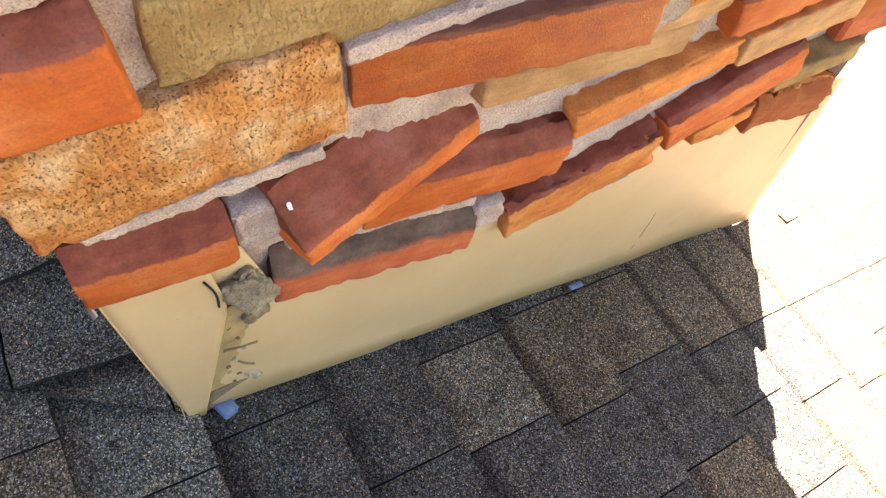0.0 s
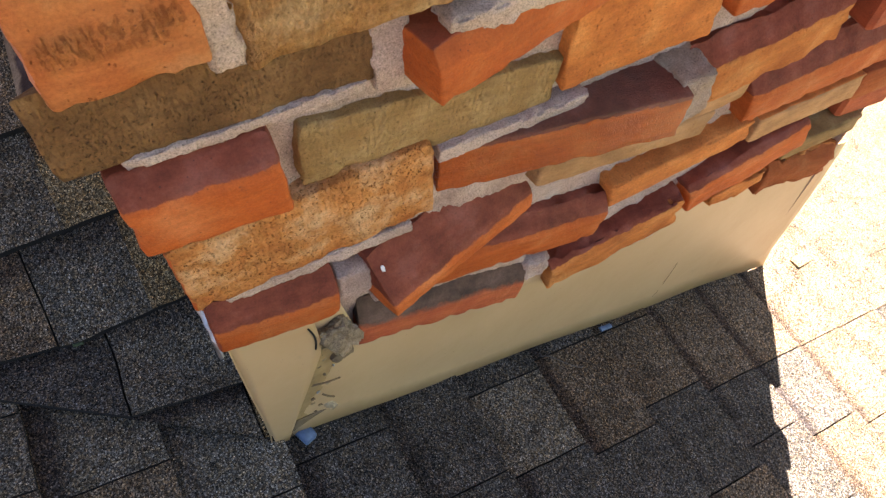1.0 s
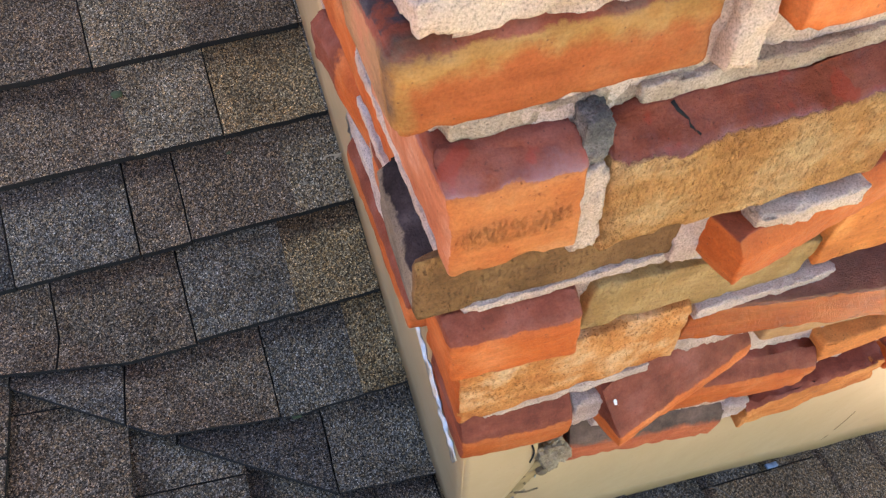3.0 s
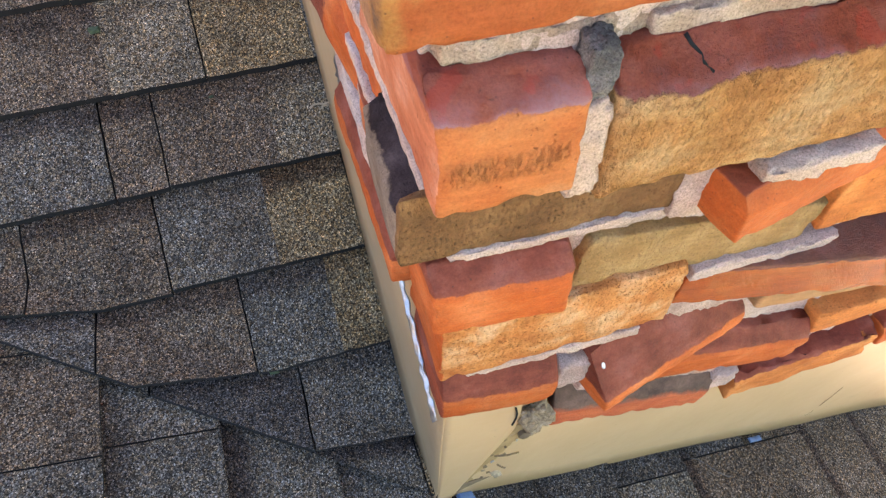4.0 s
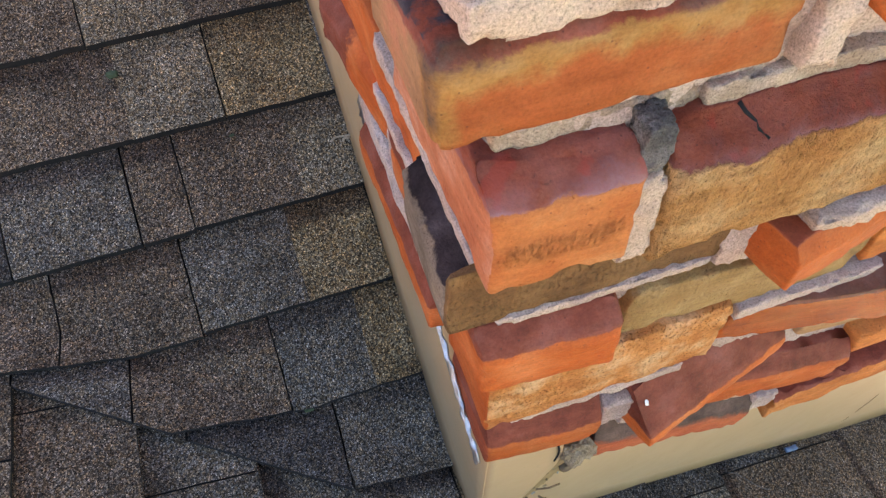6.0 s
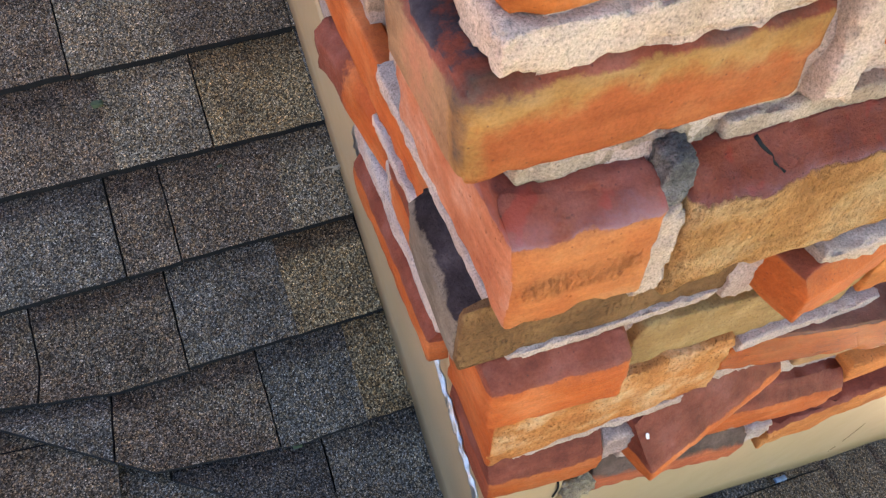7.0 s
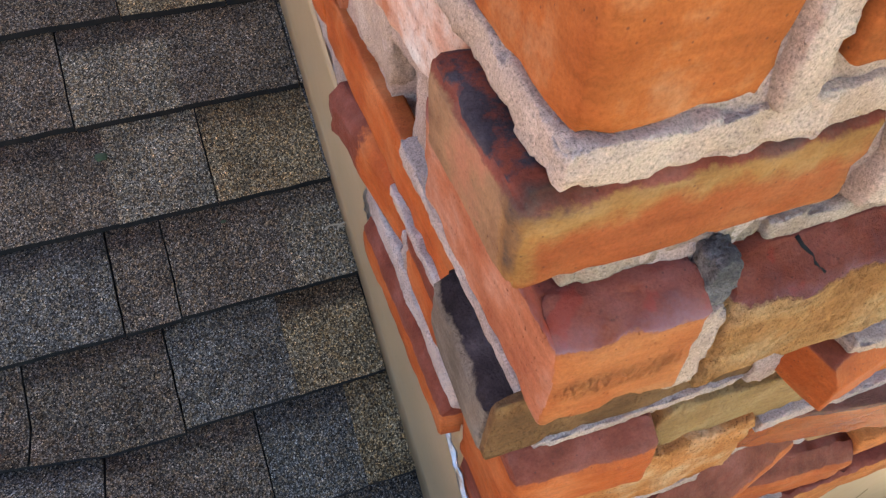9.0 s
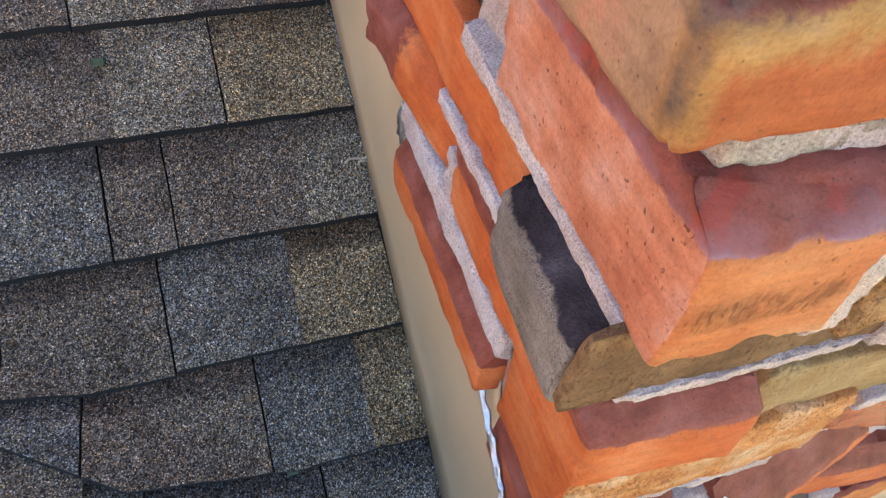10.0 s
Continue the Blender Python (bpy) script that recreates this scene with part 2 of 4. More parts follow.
def shingle_material(name, tint):
    n = Nodes(name, 0.95, 0.12)
    warp = n.node("ShaderNodeVectorMath", operation="ADD")
    jitter = n.node("ShaderNodeTexNoise")
    jitter.inputs["Scale"].default_value = 300
    n.link(n.at, jitter.inputs["Vector"])
    small = n.node("ShaderNodeVectorMath", operation="SCALE")
    small.inputs["Scale"].default_value = 0.0022
    n.link(jitter.outputs["Color"], small.inputs[0])
    n.link(n.at, warp.inputs[0])
    n.link(small.outputs[0], warp.inputs[1])
    where = warp.outputs[0]
    grain = n.cells(540, where, "Color")
    colour = n.ramp(grain, [(0.0, 0.022), (0.20, 0.055), (0.40, 0.11), (0.60, 0.18), (0.76, 0.29), (0.90, 0.50)], True)
    hue = n.ramp(n.cells(270, out="Color"), [(0.0, (0.93, 0.98, 1.05)), (0.4, (1.0, 1.0, 0.99)), (0.75, (1.2, 1.0, 0.76))])
    colour = n.mix(1.0, colour, hue, "MULTIPLY")
    colour = n.mix(1.0, colour, tint, "MULTIPLY")
    pits = n.ramp(n.cells(540, where), [(0.32, 1.10), (0.74, 0.32)])
    colour = n.mix(1.0, colour, pits, "MULTIPLY")
    cloud = n.ramp(n.noise(15, 6, 0.68), [(0.3, 0.62), (0.5, 1.0), (0.7, 1.3)])
    colour = n.mix(1.0, colour, cloud, "MULTIPLY")
    tone = n.ramp(n.rand, [(0.0, 0.92), (1.0, 1.08)])
    colour = n.mix(1.0, colour, tone, "MULTIPLY")
    # Darker granules below the butt above: printed band, and shadow line put into colour.
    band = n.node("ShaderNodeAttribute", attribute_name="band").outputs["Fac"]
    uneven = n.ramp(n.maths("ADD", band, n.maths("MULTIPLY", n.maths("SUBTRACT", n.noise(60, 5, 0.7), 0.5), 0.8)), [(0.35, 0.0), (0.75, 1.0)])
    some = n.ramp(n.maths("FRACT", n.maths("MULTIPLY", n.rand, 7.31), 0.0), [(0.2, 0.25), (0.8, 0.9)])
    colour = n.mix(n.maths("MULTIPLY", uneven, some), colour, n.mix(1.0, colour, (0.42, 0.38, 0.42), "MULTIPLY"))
    normal = n.bump(n.cells(540, where), 0.0022, 1.0)
    return n.done(colour, normal)


SHINGLES = {
    "grey": shingle_material("shingle_grey", (1.30, 1.18, 0.99)),
    "brown": shingle_material("shingle_brown", (1.32, 1.06, 0.80)),
    "tan": shingle_material("shingle_tan", (2.05, 1.58, 0.95)),
    "dark": shingle_material("shingle_dark", (0.78, 0.74, 0.69)),
    "sand": shingle_material("shingle_sand", (1.95, 1.66, 1.22)),
    "blue": shingle_material("shingle_slate", (1.34, 1.25, 1.08)),
}


def paint_material():
    n = Nodes("cream_paint", 0.42, 0.4)
    base = n.ramp(n.noise(5, 5, 0.6), [(0.3, (0.48, 0.320, 0.165)), (0.7, (0.55, 0.380, 0.208))])
    dirt = n.ramp(n.noise(22, 6, 0.72), [(0.62, 0.0), (0.78, 1.0)])
    colour = n.mix(n.maths("MULTIPLY", dirt, 0.35), base, (0.30, 0.23, 0.13))
    specks = n.ramp(n.cells(70), [(0.03, 1.0), (0.06, 0.0)])
    colour = n.mix(n.maths("MULTIPLY", specks, 0.5), colour, (0.12, 0.08, 0.04))
    return n.done(colour, n.bump(n.noise(14, 4, 0.5), 0.004, 0.5))


def plain_material(name, colour, roughness=0.6, metallic=0.0, spec=0.4, scale=60.0):
    n = Nodes(name, roughness, spec, metallic)
    dark = tuple(c * 0.6 for c in colour)
    return n.done(n.ramp(n.noise(scale, 5, 0.65), [(0.3, dark), (0.6, colour)]), n.bump(n.noise(scale * 3, 4, 0.6), 0.0015, 0.7))


MAT_PAINT = paint_material()
MAT_FOIL = plain_material("bare_aluminium", (0.50, 0.53, 0.57), 0.34, 1.0)
MAT_DEBRIS = plain_material("dried_sealant", (0.42, 0.33, 0.20), 0.9)
MAT_RUST = plain_material("soiled_sealant", (0.20, 0.14, 0.08), 0.95)
MAT_SEAM = mortar_material("stained_sealant", (0.12, 0.085, 0.05), (0.38, 0.29, 0.19), (0.62, 0.53, 0.42), 1.6)
MAT_STAIN = plain_material("tan_stain", (0.38, 0.255, 0.115), 0.7, scale=34.0)
MAT_BLUE = plain_material("blue_plastic", (0.11, 0.19, 0.31), 0.4)
MAT_TWIG = plain_material("dry_twig", (0.45, 0.36, 0.25), 0.9)
MAT_WIRE = plain_material("dull_wire", (0.16, 0.15, 0.14), 0.6)
MAT_MOSS = plain_material("moss", (0.07, 0.10, 0.05), 0.95)
MAT_WHITE = plain_material("white_dropping", (0.85, 0.84, 0.80), 0.8)
# Near black: asphalt of felt and shingle edges, plus their painted butt shadow lines.
MAT_FELT_SHADE = plain_material("roof_felt_and_shade", (0.012, 0.012, 0.012), 0.95)
MAT_GRASS = plain_material("lawn", (0.07, 0.11, 0.035), 0.95, scale=0.6)


# ---------------------------------------------------------------- mesh helpers
def part(name, bm, material, parent, label="", smooth=True):
    mesh = bpy.data.meshes.new(name)
    bm.to_mesh(mesh)
    bm.free()
    for m in material if isinstance(material, (list, tuple)) else [material]:
        mesh.materials.append(m)
    if smooth:
        mesh.polygons.foreach_set("use_smooth", [True] * len(mesh.polygons))
    ob = new(name, mesh)
    ob.parent = parent
    if label:
        ob["label"] = label
    return ob


def steps(half, rim, pitch):
    """Places along one side of a rounded box: close together near the rims."""
    inner = max(1, round((2 * half - 2 * rim) / pitch))
    mid = [-half + rim + (2 * half - 2 * rim) * i / inner for i in range(inner + 1)]
    return [-half, -half + rim * 0.35] + mid + [half - rim * 0.35, half]


def rounded_block(sx, sy, sz, rim, pitch, seed, lump=0.003, chip=0.006, top_slot=0, facet=None, facing=1, layer=""):
    """A block with worn, chipped rims, uneven faces and its own material slot for the upper side."""
    hx, hy, hz = sx / 2, sy / 2, sz / 2
    rim = min(rim, hx * 0.6, hy * 0.6, hz * 0.6)
    axes = [steps(hx, rim, pitch), steps(hy, rim, pitch * 1.6), steps(hz, rim, pitch)]
    bm = bmesh.new()
    made = {}
    seat = Vector((seed * 3.71 % 97, seed * 7.13 % 89, seed * 1.37 % 83))

    def vert(i, j, k):
        key = (i, j, k)
        if key not in made:
            p = Vector((axes[0][i], axes[1][j], axes[2][k]))
            core = Vector((max(-hx + rim, min(hx - rim, p.x)), max(-hy + rim, min(hy - rim, p.y)), max(-hz + rim, min(hz - rim, p.z))))
            d = p - core
            if d.length > 1e-9:
                p = core + d.normalized() * rim
            out = Vector((p.x / hx, p.y / hy, p.z / hz))
            edges = sum(1 for c in out if abs(c) > 0.86)
            q = p * 22 + seat
            p += Vector(noise.noise_vector(q)) * lump
            p += Vector(noise.noise_vector(p * 75 + seat)) * lump * 0.5
            if edges >= 2:
                bite = max(0.0, noise.noise(p * 70 + seat) + 0.6 * noise.noise(p * 170 + seat) + 0.05)
                p -= Vector((math.copysign(1, out.x) if abs(out.x) > 0.86 else 0, math.copysign(1, out.y) if abs(out.y) > 0.86 else 0, math.copysign(1, out.z) if abs(out.z) > 0.86 else 0)) * bite * chip
            made[key] = bm.verts.new(p)
        return made[key]

    n = [len(a) - 1 for a in axes]
    for axis in range(3):
        u, v = [a for a in range(3) if a != axis]
        for end in (0, n[axis]):
            for a in range(n[u]):
                for b in range(n[v]):
                    quad = []
                    for da, db in ((0, 0), (1, 0), (1, 1), (0, 1)):
                        idx = [0, 0, 0]
                        idx[axis], idx[u], idx[v] = end, a + da, b + db
                        quad.append(vert(*idx))
                    face = bm.faces.new(quad)
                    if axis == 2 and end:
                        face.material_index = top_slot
    if facet:
        drop, run = facet
        half = (hx, hy)[facing]
        for v in bm.verts:
            if v.co.z > hz - drop:
                wave = 0.004 * noise.noise(Vector((v.co.x * 40, v.co.y * 40, seed)))
                least = -half + run * (v.co.z - hz + drop + wave) / drop
                if v.co[facing] < least:
                    v.co[facing] = least
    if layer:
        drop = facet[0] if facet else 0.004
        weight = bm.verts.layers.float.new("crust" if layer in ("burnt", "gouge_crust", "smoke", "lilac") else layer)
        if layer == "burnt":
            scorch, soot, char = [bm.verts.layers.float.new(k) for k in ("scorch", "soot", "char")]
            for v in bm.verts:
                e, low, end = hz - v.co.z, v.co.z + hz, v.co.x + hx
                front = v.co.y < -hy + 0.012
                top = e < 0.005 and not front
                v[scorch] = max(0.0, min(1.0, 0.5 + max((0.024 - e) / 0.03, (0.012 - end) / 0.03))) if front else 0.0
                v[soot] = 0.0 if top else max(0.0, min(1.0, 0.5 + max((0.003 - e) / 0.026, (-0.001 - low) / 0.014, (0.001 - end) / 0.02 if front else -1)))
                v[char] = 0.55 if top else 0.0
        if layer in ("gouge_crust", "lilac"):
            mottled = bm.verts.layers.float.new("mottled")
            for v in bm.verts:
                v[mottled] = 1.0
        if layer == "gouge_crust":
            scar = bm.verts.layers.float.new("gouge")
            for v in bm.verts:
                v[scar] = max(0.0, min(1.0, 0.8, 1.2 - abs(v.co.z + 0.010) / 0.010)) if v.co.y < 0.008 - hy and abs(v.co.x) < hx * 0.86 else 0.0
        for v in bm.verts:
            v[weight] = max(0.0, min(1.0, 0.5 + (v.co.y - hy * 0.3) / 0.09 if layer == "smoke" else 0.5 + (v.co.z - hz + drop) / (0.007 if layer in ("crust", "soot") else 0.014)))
    bmesh.ops.recalc_face_normals(bm, faces=bm.faces)
    return bm


def cheap_block(sx, sy, sz, rim):
    bm = bmesh.new()
    bmesh.ops.create_cube(bm, size=1.0)
    bmesh.ops.scale(bm, vec=(sx, sy, sz), verts=bm.verts)
    bmesh.ops.bevel(bm, geom=bm.edges, offset=rim, segments=1, affect="EDGES")
    return bm


def tube(points, radius, sides=6):
    bm = bmesh.new()
    rings = []
    for i, p in enumerate(points):
        p = Vector(p)
        a, b = Vector(points[max(0, i - 1)]), Vector(points[min(len(points) - 1, i + 1)])
        along = (b - a).normalized()
        side = along.orthogonal().normalized()
        up = along.cross(side)
        rings.append([bm.verts.new(p + (side * math.cos(w) + up * math.sin(w)) * radius) for w in [2 * math.pi * s / sides for s in range(sides)]])
    for r, s in zip(rings, rings[1:]):
        for k in range(sides):
            bm.faces.new((r[k], r[(k + 1) % sides], s[(k + 1) % sides], s[k]))
    bm.faces.new(rings[0][::-1])
    bm.faces.new(rings[-1])
    return bm


def lump_mesh(sx, sy, sz, seed, rough=0.35):
    """A crumbly lump: boxy, with a broken outline."""
    bm = bmesh.new()
    bmesh.ops.create_icosphere(bm, subdivisions=5, radius=1.0)
    seat = Vector((seed * 5.3, seed * 1.9, seed * 8.1))
    for v in bm.verts:
        d = v.co.normalized()
        boxy = 1 / max(abs(d.x), abs(d.y), abs(d.z)) ** 0.6
        p = Vector((d.x * sx, d.y * sy, d.z * sz)) * (0.5 * boxy * 0.88)
        q = p * 60 + seat
        r = rough * (0.5 * noise.noise(q) + 0.35 * noise.noise(q * 2.3) + 0.25 * noise.noise(q * 5.1))
        v.co = p + d * (r * min(sx, sy, sz) * 0.8) + Vector(noise.noise_vector(p * 240 + seat)) * 0.0012
    return bm


# ---------------------------------------------------------------- the two roof slopes
def slope_a(x, y):
    return -0.3330 + 0.545 * y


def slope_b(x, y):
    return -0.3020 - 0.353 * x


VALLEY_X = -0.648          # the valley runs along y = VALLEY_Y + VALLEY_X * x
VALLEY_Y = 0.057

roof_1 = tagged(new("roof_1"), "asphalt shingle roof slope rising behind the brick chimney", "roof", kind="structure")
roof_2 = tagged(new("roof_2"), "dark asphalt shingle roof slope below the chimney front", "roof", kind="structure")


def sheet(name, corners, height, material, parent):
    bm = bmesh.new()
    top = [bm.verts.new((x, y, height(x, y) - 0.012)) for x, y in corners]
    low = [bm.verts.new((x, y, height(x, y) - 0.10)) for x, y in corners]
    bm.faces.new(top)
    bm.faces.new(low[::-1])
    for i in range(len(corners)):
        j = (i + 1) % len(corners)
        bm.faces.new((top[j], top[i], low[i], low[j]))
    bmesh.ops.recalc_face_normals(bm, faces=bm.faces)
    return part(name, bm, material, parent, smooth=False)


FAR = 6.0
sheet("roof_deck", [(-FAR, VALLEY_Y - VALLEY_X * FAR), (0.0, VALLEY_Y), (0.9, 0.06), (0.9, FAR), (-FAR, FAR)], slope_a, MAT_FELT_SHADE, roof_1)
sheet("roof_deck", [(-FAR, VALLEY_Y - VALLEY_X * FAR), (-FAR, -4.0), (0.9, -4.0), (0.9, 0.05), (0.0, VALLEY_Y)], slope_b, MAT_FELT_SHADE, roof_2)
sheet("roof_deck", [(0.9, -4.0), (7.0, -4.0), (7.0, FAR), (0.9, FAR)], slope_b, MAT_FELT_SHADE, roof_2)
bm = bmesh.new()
bmesh.ops.create_cube(bm, size=1.0)
for v in bm.verts:
    y = 0.3 if v.co.y < 0 else FAR
    v.co = Vector((0.88 + 0.02 * v.co.x, y, slope_a(0.88, y) - 0.05 if v.co.z > 0 else -3.0))
tagged(part("wall_1", bm, MAT_PAINT, None, smooth=False), "cream painted wall between the two roof slopes", "wall", kind="structure")

STEP_A, STEP_B = 0.1362, 0.1405
LAP = 0.055


def butt_a(row):
    """Where the butt edge of a course of the rear slope lies."""
    return 0.4865 + STEP_A * row + (0.0013 * row * row if -5 < row < 5 else 0.03)



def shingle_a(x0, x1, row, tone, seed):
    """One tab of the rear slope; its butt edge lies along y, and it folds into the valley."""
    y0, y1 = butt_a(row), butt_a(row + 1) + LAP
    rng = random.Random(seed)
    bm = bmesh.new()
    near_valley = y0 < VALLEY_Y + VALLEY_X * x0 + 0.12
    nx, ny = (10, 10) if near_valley else (5, 8)
    wob = rng.uniform(-0.0018, 0.0018)
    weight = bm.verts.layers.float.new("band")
    grid, under = [], []
    for i in range(nx + 1):
        x = x0 + (x1 - x0) * i / nx
        col, low = [], []
        for j in range(ny + 1):
            s = j / ny
            y = y0 + (y1 - y0) * s
            if j == 0:
                y += 0.0022 * noise.noise(Vector((x * 30, row * 3.1, 1.0))) + wob
            if i in (0, nx):
                x += 0.0016 * noise.noise(Vector((x * 9, y * 45, row + 7.0)))
            lift = 0.0155 * (1 - s) - 0.004 * s + 0.0012 * noise.noise(Vector((x * 14, y * 14, row)))
            z = max(slope_a(x, y), slope_b(x, y) + 0.018) + lift
            col.append(bm.verts.new((x, y, z)))
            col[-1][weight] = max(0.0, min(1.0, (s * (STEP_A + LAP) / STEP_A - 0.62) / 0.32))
            low.append(bm.verts.new((x, y + 0.002 * (j == 0), z - 0.011)))
        grid.append(col)
        under.append(low)
    for i in range(nx):
        for j in range(ny):
            bm.faces.new((grid[i][j], grid[i + 1][j], grid[i + 1][j + 1], grid[i][j + 1]))
            bm.faces.new((under[i][j + 1], under[i + 1][j + 1], under[i + 1][j], under[i][j]))
        bm.faces.new((under[i][0], under[i + 1][0], grid[i + 1][0], grid[i][0])).material_index = 1
    for j in range(ny):
        bm.faces.new((grid[0][j + 1], under[0][j + 1], under[0][j], grid[0][j])).material_index = 1
        bm.faces.new((grid[nx][j], under[nx][j], under[nx][j + 1], grid[nx][j + 1])).material_index = 1
    if near_valley:
        cut = Vector((0.622, 1, 0)).normalized()
        at = Vector((0, -0.0125, 0))
        made = bmesh.ops.bisect_plane(bm, geom=bm.verts[:] + bm.edges[:] + bm.faces[:], plane_co=at, plane_no=cut, clear_inner=True)
        rim = [e for e in made["geom_cut"] if isinstance(e, bmesh.types.BMEdge) and e.is_valid and e.is_boundary]
        if len(rim) > 2:
            for f in bmesh.ops.edgenet_fill(bm, edges=rim)["faces"]:
                f.material_index = 1
    if len(bm.faces):
        return part("shingle", bm, [SHINGLES[tone], MAT_FELT_SHADE], roof_1, smooth=False)
    bm.free()


def shingle_b(y0, y1, row, tone, seed):
    """One tab of the front slope; its butt edge faces the falling side, along x."""
    x1 = (row + 1) * STEP_B
    x0 = x1 - STEP_B - LAP
    rng = random.Random(seed)
    wob = rng.uniform(-0.002, 0.002)
    bm = bmesh.new()
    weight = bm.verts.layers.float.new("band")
    nx, ny = 8, 5
    grid, under = [], []
    for i in range(nx + 1):
        s = i / nx
        col, low = [], []
        for j in range(ny + 1):
            y = y0 + (y1 - y0) * j / ny
            x = x0 + (x1 - x0) * s
            if i == nx:
                x += 0.0022 * noise.noise(Vector((row * 2.7, y * 30, 4.0))) + wob
            if j in (0, ny):
                y += 0.0016 * noise.noise(Vector((x * 45, y * 9, row + 17.0)))
            lift = 0.0155 * s - 0.004 * (1 - s) + 0.0012 * noise.noise(Vector((x * 14, y * 14, row + 40)))
            z = slope_b(x, y) + lift
            col.append(bm.verts.new((x, y, z)))
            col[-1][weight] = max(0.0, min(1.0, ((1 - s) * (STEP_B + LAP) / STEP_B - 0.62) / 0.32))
            low.append(bm.verts.new((x - 0.002 * (i == nx), y, z - 0.011)))
        grid.append(col)
        under.append(low)
    for i in range(nx):
        for j in range(ny):
            bm.faces.new((grid[i][j], grid[i + 1][j], grid[i + 1][j + 1], grid[i][j + 1]))
            bm.faces.new((under[i][j + 1], under[i + 1][j + 1], under[i + 1][j], under[i][j]))
        bm.faces.new((grid[i][0], under[i][0], under[i + 1][0], grid[i + 1][0])).material_index = 1
        bm.faces.new((grid[i + 1][ny], under[i + 1][ny], under[i][ny], grid[i][ny])).material_index = 1
    for j in range(ny):
        bm.faces.new((grid[nx][j], under[nx][j], under[nx][j + 1], grid[nx][j + 1])).material_index = 1
    if row < 0:
        cut = Vector((0.622, 1, 0)).normalized()
        bmesh.ops.bisect_plane(bm, geom=bm.verts[:] + bm.edges[:] + bm.faces[:], plane_co=Vector((0, 0.045, 0)), plane_no=cut, clear_outer=True)
    if x1 > 0.05:
        bmesh.ops.bisect_plane(bm, geom=bm.verts[:] + bm.edges[:] + bm.faces[:], plane_co=Vector((0, 0.012, 0)), plane_no=Vector((0, 1, 0)), clear_outer=True)
    if len(bm.faces):
        return part("shingle", bm, [SHINGLES[tone], MAT_FELT_SHADE], roof_2, smooth=False)
    bm.free()


def tabs(cuts, tones, begin, end, seed, mix=("grey", "brown", "brown", "dark", "grey", "tan"), widths=(0.09, 0.24)):
    """Spans of one course: the known joints first, others by chance out to begin and end."""
    rng = random.Random(seed)
    spans = [(a, b, t) for a, b, t in zip(cuts, cuts[1:], tones)]
    x = cuts[-1]
    while x < end:
        w = min(rng.uniform(*widths), end - x)
        spans.append((x, x + w, rng.choice(mix)))
        x += w
    x = cuts[0]
    while x > begin:
        w = min(rng.uniform(*widths), x - begin)
        spans.insert(0, (x - w, x, rng.choice(mix)))
        x -= w
    return spans


KNOWN_A = {
    -4: ([-0.30, -0.02], ["blue"]),
    -3: ([-0.36, -0.161, -0.012], ["dark", "blue"]),
    -2: ([-0.56, -0.42, -0.217, -0.088, -0.012], ["blue", "brown", "blue", "tan"]),
    -1: ([-0.50, -0.309, -0.148, -0.018, -0.009], ["brown", "grey", "tan", "blue"]),
    0: ([-0.54, -0.357, -0.278, -0.110, -0.009], ["grey", "brown", "brown", "sand"]),
    1: ([-0.55, -0.330, -0.190, -0.022, -0.009], ["brown", "sand", "tan", "blue"]),
    2: ([-0.52, -0.360, -0.205, -0.024, -0.009], ["brown", "sand", "brown", "grey"]),
    3: ([-0.44, -0.26, -0.10, -0.009], ["brown", "tan", "grey"]),
}
PRINTED = {(-2, -0.088), (-1, -0.148), (0, -0.110), (1, -0.330), (1, -0.022), (2, -0.205)}     # changes of colour with no joint
GAP = 0.0026
for row in range(-6, 8):
    cuts, tones = KNOWN_A.get(row, ([-0.24, -0.009], ["brown"]))
    for k, (a, b, tone) in enumerate(tabs(cuts, tones, -1.3, -0.009, 100 + row)):
        shingle_a(a + (0.0 if (row, a) in PRINTED else GAP / 2), b - (0.0 if (row, b) in PRINTED else GAP / 2), row, tone, 1000 + row * 40 + k)

KNOWN_B = {
    -4: ([-0.10, 0.05, 0.135, 0.30], ["brown", "grey", "brown"]),
    -3: ([-0.08, 0.04, 0.15, 0.28], ["brown", "grey", "grey"]),
    -2: ([-0.14, 0.02, 0.18], ["brown", "grey"]),
    -1: ([-0.22, -0.078, 0.12], ["blue", "blue"]),
    0: ([-0.20, -0.046, 0.012], ["dark", "dark"]),
    1: ([-0.32, -0.176, 0.012], ["dark", "dark"]),
    2: ([-0.35, -0.190, -0.045, 0.012], ["dark", "grey", "dark"]),
    3: ([-0.36, -0.212, -0.025, 0.012], ["dark", "brown", "dark"]),
    4: ([-0.35, -0.178, -0.022, 0.012], ["dark", "brown", "brown"]),
}
for row in range(-6, 10):
    cuts, tones = KNOWN_B.get(row, ([-0.20, 0.012], ["brown"]))
    for k, (a, b, tone) in enumerate(tabs(cuts, tones, -1.0, 0.5 if row < 0 else 0.012, 300 + row, ("dark", "brown", "dark") if row >= 0 else ("grey", "brown", "tan"))):
        shingle_b(a + GAP / 2, b - GAP / 2, row, tone, 3000 + row * 40 + k)


